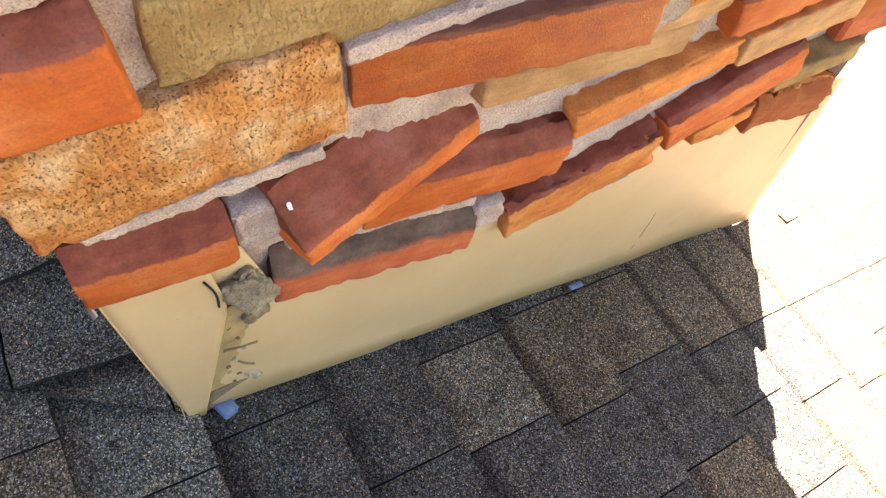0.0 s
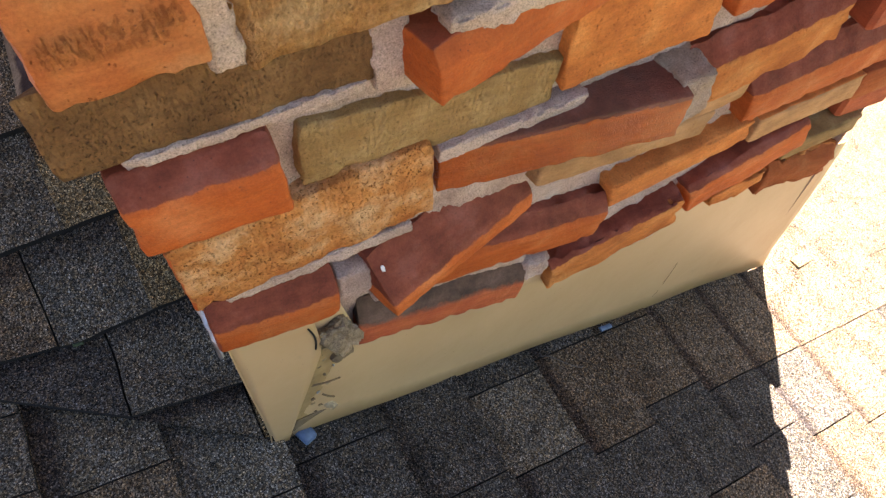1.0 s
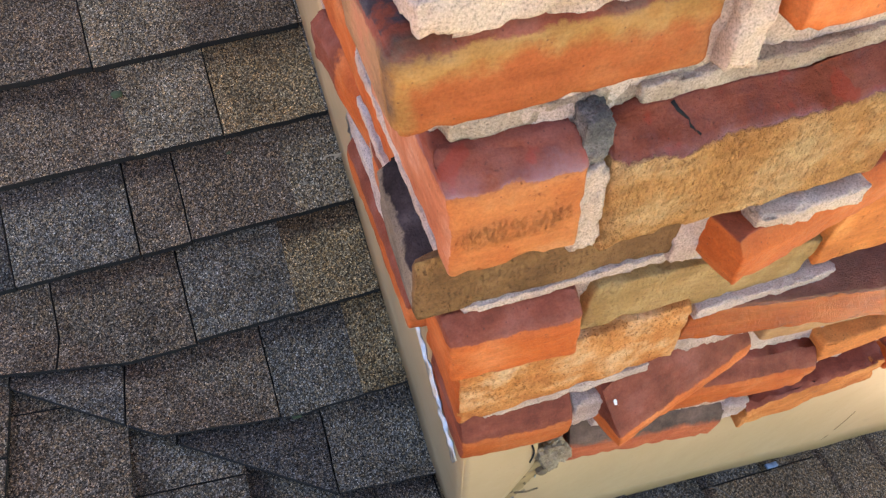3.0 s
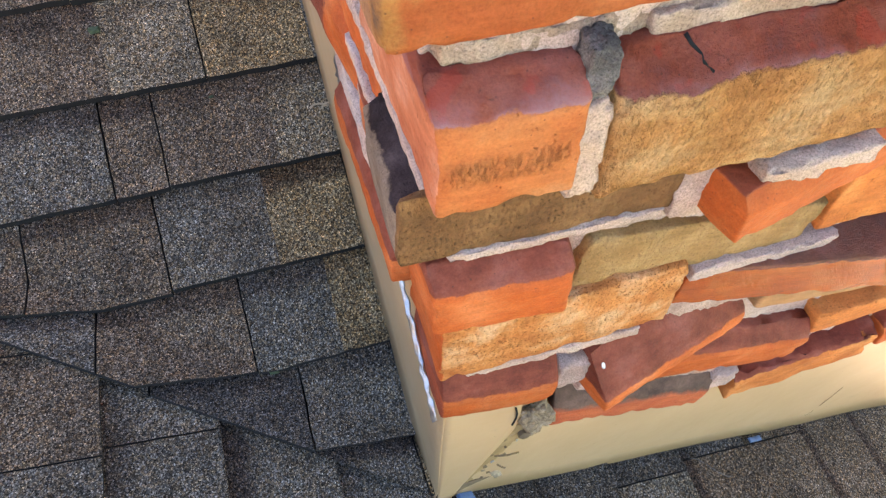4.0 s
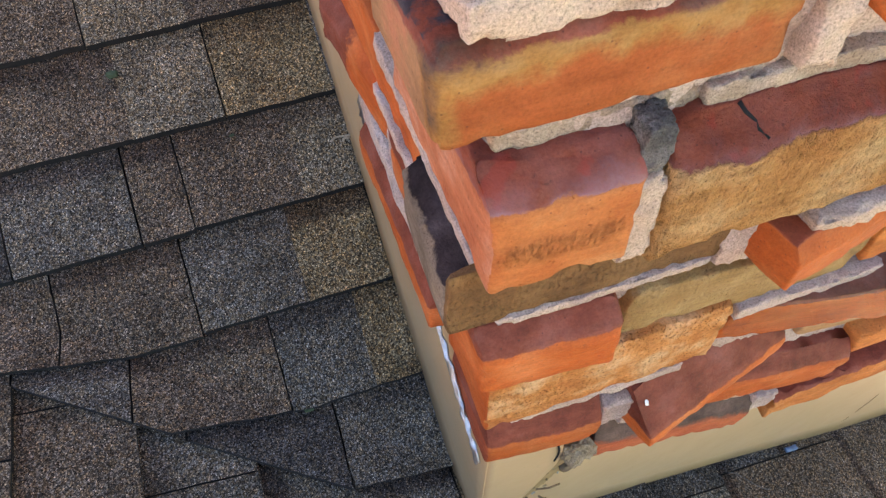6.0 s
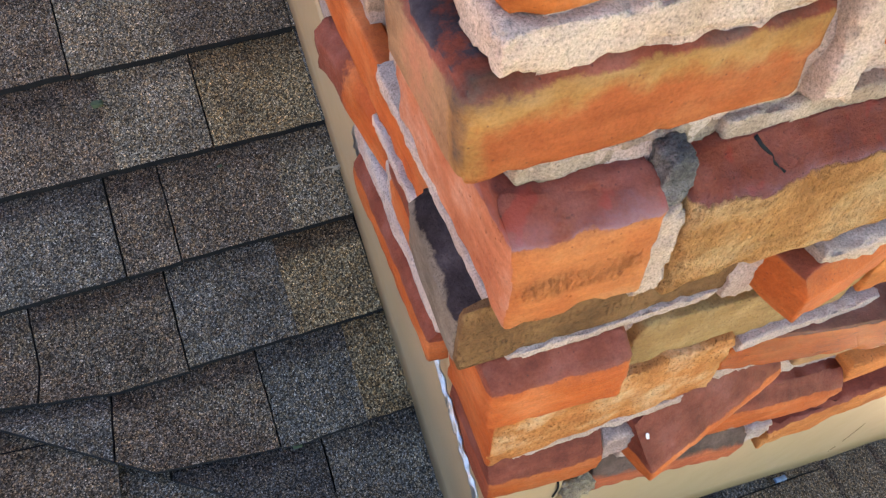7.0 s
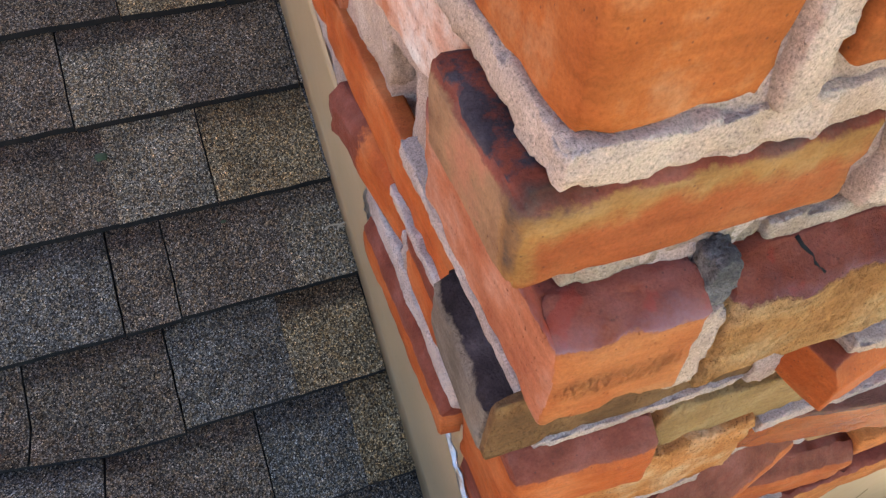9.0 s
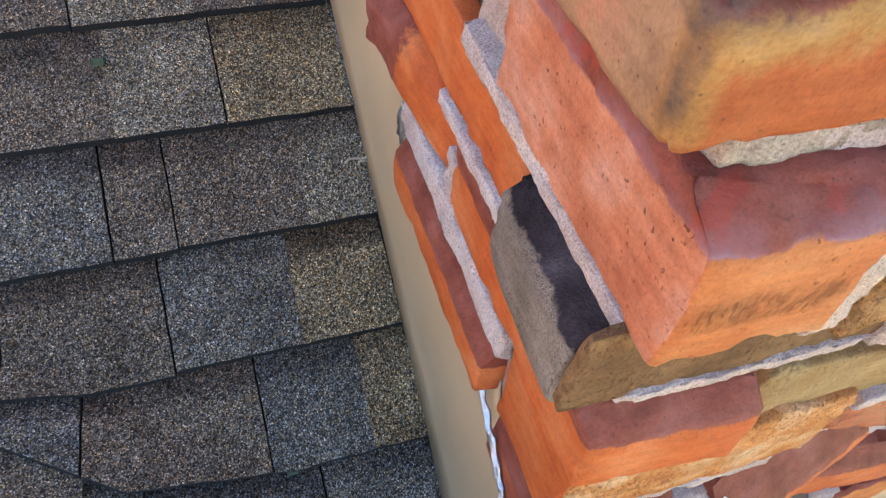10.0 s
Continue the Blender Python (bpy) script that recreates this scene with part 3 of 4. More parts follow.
def outer_shingles(name, parent, spans):
    """The remaining courses of a slope, joined into one mesh."""
    verts, faces = [], []
    for quad in spans:
        base = len(verts)
        verts.extend(quad)
        faces.append((base, base + 1, base + 2, base + 3))
        faces.append((base + 3, base + 2, base + 5, base + 4))
    mesh = bpy.data.meshes.new(name)
    mesh.from_pydata(verts, [], faces)
    mesh.materials.append(SHINGLES["brown"])
    ob = new(name, mesh)
    ob.parent = parent
    return tagged(ob, kind="stuff")


spans = []
for row in range(-40, 44):
    y0 = butt_a(row)
    y1 = butt_a(row + 1) + 0.02
    x = -FAR
    rng = random.Random(9000 + row)
    inner = -6 <= row < 8
    while x < 0.85:
        w = rng.uniform(0.12, 0.3)
        stop = min(x + w, 0.85)
        if inner and x < -1.3:
            stop = min(stop, -1.3)
        keep = y0 > VALLEY_Y + VALLEY_X * x and not (inner and x >= -1.3 and x < 1.03) and not (-0.01 < x < 1.05 and y0 < 1.45) and not (x > 0 and y0 < 0.05)
        if inner and -1.3 <= x < 1.03:
            stop = 1.03
        if keep:
            z = slope_a
            spans.append([(x, y0, z(x, y0) + 0.008), (stop - 0.002, y0, z(stop, y0) + 0.008), (stop - 0.002, y1, z(stop, y1) - 0.003), (x, y1, z(x, y1) - 0.003), (x, y1 - 0.001, z(x, y1) - 0.012), (stop - 0.002, y1 - 0.001, z(stop, y1) - 0.012)])
        x = stop
outer_shingles("shingle_field", roof_1, spans)
spans = []
for row in range(-40, 48):
    x1 = (row + 1) * STEP_B
    x0 = x1 - STEP_B - 0.02
    inner = -6 <= row < 10
    rng = random.Random(5000 + row)
    y = -3.9
    while y < 4.0:
        stop = y + rng.uniform(0.12, 0.3)
        if inner and y < -1.0:
            stop = min(stop, -1.0)
        limit = VALLEY_Y + VALLEY_X * x1 if x1 < 0 else (0.002 if x1 < 1.04 else 5.9)
        if inner and -1.0 <= y < 0.0:
            y = 0.002
        if y >= limit:
            break
        stop = min(stop, limit)
        z = slope_b
        spans.append([(x1, stop - 0.002, z(x1, y) + 0.008), (x1, y, z(x1, y) + 0.008), (x0, y, z(x0, y) - 0.003), (x0, stop - 0.002, z(x0, y) - 0.003), (x0 + 0.001, stop - 0.002, z(x0, y) - 0.012), (x0 + 0.001, y, z(x0, y) - 0.012)])
        y = stop
outer_shingles("shingle_field", roof_2, spans)

# ground far below the eaves
bm = bmesh.new()
bmesh.ops.create_grid(bm, x_segments=8, y_segments=8, size=400)
bmesh.ops.translate(bm, vec=(0, 0, -6.5), verts=bm.verts)
tagged(part("ground", bm, MAT_GRASS, None), "lawn far below the roof", "ground", kind="structure")

# ---------------------------------------------------------------- the chimney
# Unseen depth and height, sized so the stack's shadow covers the near roof.
WIDE, DEEP, TALL = 1.03, 1.75, 1.30
chimney = tagged(new("chimney"), "old brick chimney of rough protruding orange bricks with thick mortar", "chimney")


def mortar_core():
    """The mortar body, uneven on the two sides that face the camera."""
    bm = bmesh.new()
    zs = [-1.0] + [-0.35 + 0.006 * i for i in range(180)] + [0.78, 0.88, TALL]
    ys = [0.0062 * i for i in range(110)] + [0.75, 0.85, 1.1, DEEP]
    xs = [0.0062 * i for i in range(110)] + [0.69 + 0.0125 * i for i in range(28)]
    xs[-1] = WIDE

    def rough(p, n):
        d = 0.006 * noise.noise(p * 19) + 0.004 * noise.noise(p * 52) + 0.0025 * noise.noise(p * 130) + 0.0012 * noise.noise(p * 310)
        return p + n * d

    def wall(us, place, n):
        grid = [[bm.verts.new(rough(Vector(place(u, z)), Vector(n))) for z in zs] for u in us]
        for a, b in zip(grid, grid[1:]):
            for k in range(len(zs) - 1):
                bm.faces.new((a[k], b[k], b[k + 1], a[k + 1]))
    wall(xs, lambda u, z: (u, 0.019, z), (0, -1, 0))
    wall(ys, lambda u, z: (0.060 if abs(u - 0.292) < 0.030 and abs(z - 0.408) < 0.038 else 0.002, u + 0.020, z), (-0.7, 0, 0))
    for c in ([(WIDE, 0, -1), (WIDE, DEEP, -1), (WIDE, DEEP, TALL), (WIDE, 0, TALL)], [(0, DEEP, -1), (WIDE, DEEP, -1), (WIDE, DEEP, TALL), (0, DEEP, TALL)], [(0, 0, TALL), (WIDE, 0, TALL), (WIDE, DEEP, TALL), (0, DEEP, TALL)]):
        bm.faces.new([bm.verts.new(p) for p in c])
    bmesh.ops.remove_doubles(bm, verts=bm.verts, dist=0.0005)
    bmesh.ops.recalc_face_normals(bm, faces=bm.faces)
    return part("mortar", bm, MAT_MORTAR, chimney, "pinkish grey sandy mortar")


mortar_core()
COUNT = [0]
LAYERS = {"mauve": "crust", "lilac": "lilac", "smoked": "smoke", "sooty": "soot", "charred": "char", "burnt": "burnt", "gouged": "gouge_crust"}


def front_brick(x0, x1, z0, z1, left, right, face, top=None, deep=0.10, label="", chip=0.0045, lump=0.0016, rim=0.0045, facet=None, sag=0.0):
    """A brick of the front. left, right: how far its two ends stand out of the front plane; facet: height and depth of the worn
    slope along its upper edge; sag: how much lower its right end lies."""
    COUNT[0] += 1
    run = x1 - x0
    long = math.hypot(run, left - right)
    bm = rounded_block(long, deep, z1 - z0, rim, 0.010, COUNT[0] * 17 + 3, lump, chip, 1, facet, 1, LAYERS.get(top, ""))
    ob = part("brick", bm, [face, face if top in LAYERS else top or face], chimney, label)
    mid = Vector(((x0 + x1) / 2, -(left + right) / 2, (z0 + z1) / 2))
    turn = pose(0, 0, 0, 0, math.degrees(math.atan2(sag, run)), math.degrees(math.atan2(left - right, run)))
    ob.matrix_basis = Matrix.Translation(mid) @ turn @ Matrix.Translation((0, deep / 2, 0))
    return ob


def side_brick(y0, y1, z0, z1, near, far, face, top=None, deep=0.10, label="", chip=0.0045, lump=0.0016, rim=0.0045, facet=None):
    """A brick of the left side. near, far: how far its ends stand out of the side plane."""
    COUNT[0] += 1
    run = y1 - y0
    long = math.hypot(run, near - far)
    bm = rounded_block(deep, long, z1 - z0, rim, 0.010, COUNT[0] * 17 + 3, lump, chip, 1, facet, 0, LAYERS.get(top, ""))
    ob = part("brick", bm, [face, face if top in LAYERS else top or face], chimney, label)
    mid = Vector((-(near + far) / 2, (y0 + y1) / 2, (z0 + z1) / 2))
    turn = pose(0, 0, 0, 0, 0, -math.degrees(math.atan2(near - far, run)))
    ob.matrix_basis = Matrix.Translation(mid) @ turn @ Matrix.Translation((deep / 2, 0, 0))
    return ob


def corner_brick(x1, z0, z1, y1, out_x, out_y, face, top=None, label="", chip=0.0045, rim=0.0055, lump=0.0016, skew=0.0, side=None, facet=None, sag=0.0):
    """A brick at the front left corner, seen from both sides. x1, y1: where it ends along the front and along the side;
    skew: how much further its right end stands out than its left one."""
    COUNT[0] += 1
    sx, sy = x1 + out_x, y1 + out_y
    bm = rounded_block(sx, sy, z1 - z0, rim, 0.010, COUNT[0] * 17 + 3, lump, chip, 1, facet, 1, LAYERS.get(top, ""))
    bm.normal_update()
    for f in bm.faces:
        if f.normal.x < -0.75:
            f.material_index = 2
    for v in bm.verts:
        if v.co.y < 0:
            v.co.y -= skew * v.co.x / sx * min(1.0, -2 * v.co.y / sy)
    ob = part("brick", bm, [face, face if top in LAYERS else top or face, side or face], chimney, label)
    ob.matrix_basis = Matrix.Translation(((x1 - out_x) / 2, (y1 - out_y) / 2, (z0 + z1) / 2)) @ pose(0, 0, 0, 0, math.degrees(math.atan2(sag, sx)), 0)
    return ob


# corner bricks, from the top downwards
corner_brick(0.080, 0.606, 0.720, 0.24, 0.020, -0.012, MAT_AMBER, label="smooth bright orange brick", rim=0.010)
corner_brick(0.176, 0.510, 0.578, 0.138, 0.040, -0.011, MAT_BURNT, "burnt", "orange brick with yellow burnt edges", rim=0.009, side=MAT_SCORCHED, facet=(0.008, 0.010))
corner_brick(0.084, 0.388, 0.492, 0.205, 0.016, 0.014, MAT_APRICOT, "gouged", "apricot brick with a mauve crust", skew=0.004, side=MAT_SALMON, facet=(0.018, 0.030))
corner_brick(0.200, 0.307, 0.388, 0.016, 0.039, -0.008, MAT_UMBER, label="dull olive brown brick", sag=0.012)
corner_brick(0.106, 0.217, 0.297, 0.255, 0.017, 0.014, MAT_ORANGE, "mauve", "vivid orange brick with a dark red top", skew=0.010, side=MAT_ORANGE, facet=(0.020, 0.026))
corner_brick(0.246, 0.102, 0.208, 0.11, 0.008, 0.003, MAT_SPECK, label="pitted tan brick", side=MAT_ORANGE)
corner_brick(0.126, 0.012, 0.084, 0.11, 0.006, 0.013, MAT_ORANGE, "mauve", "dark red brick above the flashing", skew=0.010, side=MAT_RED, facet=(0.034, 0.024), sag=0.014)

# front, course by course
FACET = (0.022, 0.024)
front_brick(0.106, 0.33, 0.626, 0.720, 0.000, 0.01, MAT_AMBER)
front_brick(0.35, 0.58, 0.630, 0.715, 0.012, 0.01, MAT_RED, "mauve", facet=FACET)
front_brick(0.212, 0.42, 0.540, 0.610, 0.014, 0.010, MAT_ORANGE, "mauve", facet=FACET)
front_brick(0.45, 0.67, 0.535, 0.605, 0.010, 0.016, MAT_BROWN)
front_brick(0.104, 0.358, 0.368, 0.490, 0.016, 0.014, MAT_OCHRE, "lilac", label="rough ochre brick with a mauve crust", rim=0.008, lump=0.0035, facet=(0.026, 0.026))
front_brick(0.38, 0.60, 0.38, 0.47, 0.012, 0.016, MAT_ORANGE, "mauve", facet=FACET)
front_brick(0.232, 0.485, 0.296, 0.346, 0.040, -0.016, MAT_ORANGE, MAT_RED, label="orange brick set askew with one end out", rim=0.003, chip=0.002, facet=(0.012, 0.012))
front_brick(0.49, 0.72, 0.31, 0.39, 0.01, 0.016, MAT_BROWN, "mauve", facet=FACET)
front_brick(0.122, 0.386, 0.190, 0.262, -0.006, -0.006, MAT_OLIVE, label="olive yellow brick", sag=0.040)
front_brick(0.388, 0.570, 0.196, 0.312, -0.004, 0.000, MAT_BROWN, label="rough brown orange brick", lump=0.004)
front_brick(0.59, 0.80, 0.212, 0.300, 0.004, 0.012, MAT_ORANGE, "mauve", facet=FACET)
front_brick(0.252, 0.525, 0.112, 0.176, -0.004, 0.044, MAT_GLOSS, "mauve", label="wet glazed orange brick set askew", rim=0.003, chip=0.002, sag=0.012)
front_brick(0.562, 0.790, 0.096, 0.182, 0.014, 0.014, MAT_BROWN, "mauve", label="chipped brown orange brick", lump=0.005, facet=(0.028, 0.024), sag=-0.016)
front_brick(0.690, 0.960, 0.010, 0.088, 0.014, 0.020, MAT_ORANGE, "mauve", label="tan orange brick with a dark top", facet=(0.03, 0.026), sag=-0.010)
front_brick(0.535, 0.680, 0.050, 0.100, 0.000, 0.004, MAT_TAN)
front_brick(0.174, 0.385, 0.000, 0.074, 0.048, -0.010, MAT_ORANGE, "mauve", label="dark red brick set askew with a corner far out", rim=0.003, chip=0.002, facet=(0.050, 0.046))
front_brick(0.376, 0.640, 0.028, 0.072, 0.000, 0.002, MAT_TAN, sag=0.046)
front_brick(0.245, 0.492, -0.078, -0.008, 0.006, 0.018, MAT_ORANGE, "mauve", label="orange brick with a dark red top", facet=(0.021, 0.022), sag=0.048)
front_brick(0.496, 0.728, -0.052, -0.010, 0.010, 0.010, MAT_BROWN, label="thin chipped orange brick", sag=-0.006)
front_brick(0.735, 0.930, -0.060, -0.010, 0.010, 0.016, MAT_TAN, MAT_BROWN)
front_brick(0.936, 1.035, -0.080, -0.020, 0.010, 0.016, MAT_BURNT)
front_brick(0.136, 0.378, -0.150, -0.072, 0.004, 0.018, MAT_RED, "sooty", label="red brick with a sooty grey top", facet=(0.034, 0.024), sag=0.060)
front_brick(0.420, 0.652, -0.196, -0.132, 0.016, 0.016, MAT_BROWN, "mauve", label="chipped orange brick with a dark top above the flashing", lump=0.004, chip=0.010, facet=(0.010, 0.012), sag=-0.016)
front_brick(0.660, 0.876, -0.158, -0.098, 0.014, 0.016, MAT_ORANGE, "mauve", lump=0.003, facet=(0.012, 0.014), sag=-0.046)
front_brick(0.846, 1.005, -0.166, -0.128, 0.014, 0.016, MAT_OLIVE, sag=0.010)
front_brick(0.722, 0.826, -0.206, -0.166, 0.012, 0.014, MAT_BROWN, lump=0.005, chip=0.012, sag=-0.01)
front_brick(0.834, 1.020, -0.262, -0.200, 0.014, 0.016, MAT_BURNT, MAT_BROWN, label="broken tan brick at the far end", lump=0.005, chip=0.014, facet=(0.02, 0.02), sag=0.050)

# left side
side_brick(0.124, 0.395, 0.104, 0.178, 0.024, 0.026, MAT_ORANGE, "mauve", label="orange brick with a dark red top", facet=(0.030, 0.022))
side_brick(0.245, 0.495, 0.222, 0.292, 0.002, 0.032, MAT_ORANGE, "smoked", label="orange brick with a smoky end", facet=(0.016, 0.022))
side_brick(0.019, 0.138, 0.300, 0.380, 0.038, 0.034, MAT_GREY, "charred", label="charred black brick with a gritty grey side", rim=0.006, facet=(0.014, 0.027))
side_brick(0.143, 0.560, 0.306, 0.382, 0.010, 0.012, MAT_ORANGE, deep=0.026, label="long flush orange brick")
side_brick(0.255, 0.340, 0.372, 0.448, -0.052, -0.050, MAT_UMBER, deep=0.05, label="dark brown brick deep in a hole")
side_brick(0.570, 0.790, 0.310, 0.385, 0.010, 0.018, MAT_ORANGE, "mauve")
side_brick(0.480, 0.70, 0.392, 0.480, 0.010, 0.016, MAT_SALMON)
side_brick(0.160, 0.45, 0.492, 0.596, 0.008, 0.022, MAT_BLOOM, label="orange brick with white salt bloom")
side_brick(0.255, 0.46, 0.620, 0.720, 0.02, 0.03, MAT_SALMON)

# cheap bricks for the rest of the stack
CHEAP = [cheap_block(0.215, 0.10, 0.075, 0.006), cheap_block(0.10, 0.215, 0.075, 0.006)]
cheap_meshes = []
for k, bm in enumerate(CHEAP):
    for material in (MAT_ORANGE, MAT_RED, MAT_BROWN, MAT_TAN):
        mesh = bpy.data.meshes.new("brick")
        bm.to_mesh(mesh)
        mesh.materials.append(material)
        cheap_meshes.append((k, mesh))
    bm.free()
rng = random.Random(5)


def cheap_brick(axis, x, y, z):
    ob = new("brick", rng.choice([m for k, m in cheap_meshes if k == axis]))
    ob.parent = chimney
    ob.matrix_basis = pose(x, y, z, rng.uniform(-1.5, 1.5), rng.uniform(-1.5, 1.5), rng.uniform(-9, 9))


for row in range(-3, 13):
    z = 0.045 + row * 0.0955
    shift = 0.115 if row % 2 else 0.0
    if row >= 7:
        x = -0.02 + shift
        while x < 0.98:
            cheap_brick(0, x + 0.1, 0.045 - rng.uniform(0, 0.04), z + 0.05)
            x += 0.232
    else:
        for x in ([0.93] if row >= 1 else []):
            cheap_brick(0, x, 0.045 - rng.uniform(0, 0.03), z + (0.02 if row > 2 else 0.012))
        if row >= 4:
            cheap_brick(0, 0.70 + shift, 0.045 - rng.uniform(0, 0.03), z + 0.02)
    y = (0.12 if row >= 7 else 0.80) + shift
    while y < DEEP - 0.08:
        if slope_a(0, y) < z - 0.32:
            cheap_brick(1, 0.045 - rng.uniform(0, 0.04), y, z + 0.05)
        y += 0.232
    y = 0.10 + shift
    while y < DEEP - 0.08:
        cheap_brick(1, WIDE - 0.045 + rng.uniform(0, 0.05), y, z + 0.05)
        y += 0.232


# Raised black strip drawn for the shade inside a crack.
crack = [(0.153, 0.0100, 0.489), (0.156, 0.0054, 0.484), (0.162, 0.0007, 0.4785), (0.163, -0.0036, 0.4745), (0.169, -0.0086, 0.4695)]
part("crack", tube(crack, 0.0016, 6), MAT_FELT_SHADE, chimney, "black strip for the shade inside a crack in a mauve brick crust")


# mortar lumps squeezed out between bricks
def mortar_lump(x, y, z, sx, sy, sz, material, seed, label="", turn=0.0, rough=0.35):
    if material is MAT_MORTAR_GREY:
        bm = lump_mesh(sx, sy, sz, seed, rough * 0.8)
    else:
        least = min(sx, sy, sz)
        bm = rounded_block(sx, sy, sz, least * 0.13, 0.0034, seed * 11, min(0.003, least * 0.10), min(0.004, least * 0.2))
        seat = Vector((seed * 2.7, seed * 4.1, seed))
        for v in bm.verts:
            d = v.co.normalized()
            v.co += d * (0.0034 * noise.noise(v.co * 60 + seat) + 0.0022 * noise.noise(v.co * 140 + seat)) * min(1.0, least / 0.02)
            v.co += Vector(noise.noise_vector(v.co * 260 + seat)) * 0.0009
    ob = part("mortar_lump", bm, material, chimney, label)
    ob.matrix_basis = pose(x, y, z, 0, turn, 0)


mortar_lump(0.545, -0.002, 0.140, 0.052, 0.060, 0.070, MAT_MORTAR_DIRTY, 3, "soiled crumbling mortar lump")
mortar_lump(0.093, 0.014, 0.482, 0.026, 0.046, 0.050, MAT_MORTAR_GREY, 5, "sooty mortar")
mortar_lump(0.092, 0.010, 0.420, 0.026, 0.040, 0.090, MAT_MORTAR_PALE, 6, "pale mortar joint")
mortar_lump(0.335, 0.016, 0.182, 0.170, 0.040, 0.018, MAT_MORTAR, 28, "pinkish mortar bed", turn=2.5)
mortar_lump(0.146, 0.012, 0.034, 0.040, 0.040, 0.056, MAT_MORTAR, 7, "grey mortar plug")
mortar_lump(0.275, 0.016, -0.064, 0.230, 0.036, 0.016, MAT_MORTAR, 34, "pinkish mortar bed", turn=19.5)
mortar_lump(0.396, 0.008, -0.130, 0.036, 0.040, 0.045, MAT_MORTAR, 8, "grey mortar plug")
mortar_lump(0.305, -0.004, 0.348, 0.110, 0.034, 0.022, MAT_MORTAR_PALE, 9, "pale mortar on the askew brick")
mortar_lump(0.214, 0.021, 0.325, 0.034, 0.030, 0.080, MAT_MORTAR, 10)
mortar_lump(0.052, 0.036, 0.592, 0.144, 0.050, 0.026, MAT_MORTAR_PALE, 11, "thick pale mortar bed")
mortar_lump(0.005, 0.112, 0.592, 0.050, 0.195, 0.026, MAT_MORTAR_PALE, 12)
mortar_lump(0.008, 0.120, 0.501, 0.036, 0.170, 0.022, MAT_MORTAR_LIGHT, 29)
mortar_lump(0.193, 0.022, 0.548, 0.026, 0.040, 0.080, MAT_MORTAR_PALE, 13)
mortar_lump(0.170, 0.034, 0.592, 0.140, 0.044, 0.028, MAT_MORTAR_PALE, 22)
mortar_lump(0.090, 0.042, 0.499, 0.190, 0.046, 0.020, MAT_MORTAR_DIRTY, 14, "thick pale mortar bed")
mortar_lump(0.26, 0.034, 0.495, 0.260, 0.044, 0.020, MAT_MORTAR_DIRTY, 15, "soiled mortar bed")
mortar_lump(0.093, 0.022, 0.660, 0.024, 0.030, 0.110, MAT_MORTAR_PALE, 16)
mortar_lump(0.095, 0.028, 0.303, 0.190, 0.044, 0.012, MAT_MORTAR, 23, "pinkish mortar bed", turn=2.5)
mortar_lump(0.120, 0.020, 0.093, 0.200, 0.040, 0.018, MAT_MORTAR, 24, "pinkish mortar bed", turn=3.0)
mortar_lump(-0.004, 0.26, 0.199, 0.026, 0.290, 0.036, MAT_MORTAR_LIGHT, 17, "pinkish mortar bed")
mortar_lump(0.002, 0.262, 0.235, 0.028, 0.040, 0.060, MAT_MORTAR_LIGHT, 25)
mortar_lump(0.000, 0.22, 0.299, 0.030, 0.170, 0.016, MAT_MORTAR_LIGHT, 19)
mortar_lump(-0.001, 0.19, 0.386, 0.030, 0.160, 0.018, MAT_MORTAR_LIGHT, 18, "pinkish mortar bed")
mortar_lump(-0.005, 0.080, 0.384, 0.022, 0.130, 0.014, MAT_MORTAR_LIGHT, 26, "pinkish mortar line")
mortar_lump(0.012, 0.405, 0.432, 0.026, 0.130, 0.080, MAT_MORTAR_PALE, 20)

# ---------------------------------------------------------------- painted flashing round its foot
flashing = tagged(new("chimney_flashing"), "cream painted sheet metal flashing round the chimney foot", "flashing")


def metal_sheet(name, n_u, n_v, place, normal, material, parent, label="", thick=0.0016):
    bm = bmesh.new()
    n = Vector(normal)
    front = [[bm.verts.new(Vector(place(i / n_u, j / n_v))) for j in range(n_v + 1)] for i in range(n_u + 1)]
    back = [[bm.verts.new(v.co - n * thick) for v in col] for col in front]
    for i in range(n_u):
        for j in range(n_v):
            bm.faces.new((front[i][j], front[i + 1][j], front[i + 1][j + 1], front[i][j + 1]))
            bm.faces.new((back[i][j + 1], back[i + 1][j + 1], back[i + 1][j], back[i][j]))
        bm.faces.new((front[i + 1][0], front[i][0], back[i][0], back[i + 1][0]))
        bm.faces.new((front[i][n_v], front[i + 1][n_v], back[i + 1][n_v], back[i][n_v]))
    for j in range(n_v):
        bm.faces.new((front[0][j], front[0][j + 1], back[0][j + 1], back[0][j]))
        bm.faces.new((front[n_u][j + 1], front[n_u][j], back[n_u][j], back[n_u][j + 1]))
    bmesh.ops.recalc_face_normals(bm, faces=bm.faces)
    return part(name, bm, material, parent, label)


def brick_line(x):
    """The height at which the sheet metal vanishes under the stepped bricks of the front."""
    if x < 0.13:
        return 0.03
    if x < 0.40:
        return -0.085 - (x - 0.13) * 0.32
    if x < 0.655:
        return -0.172
    if x < 0.83:
        return -0.165
    return -0.205 - (x - 0.83) * 0.22


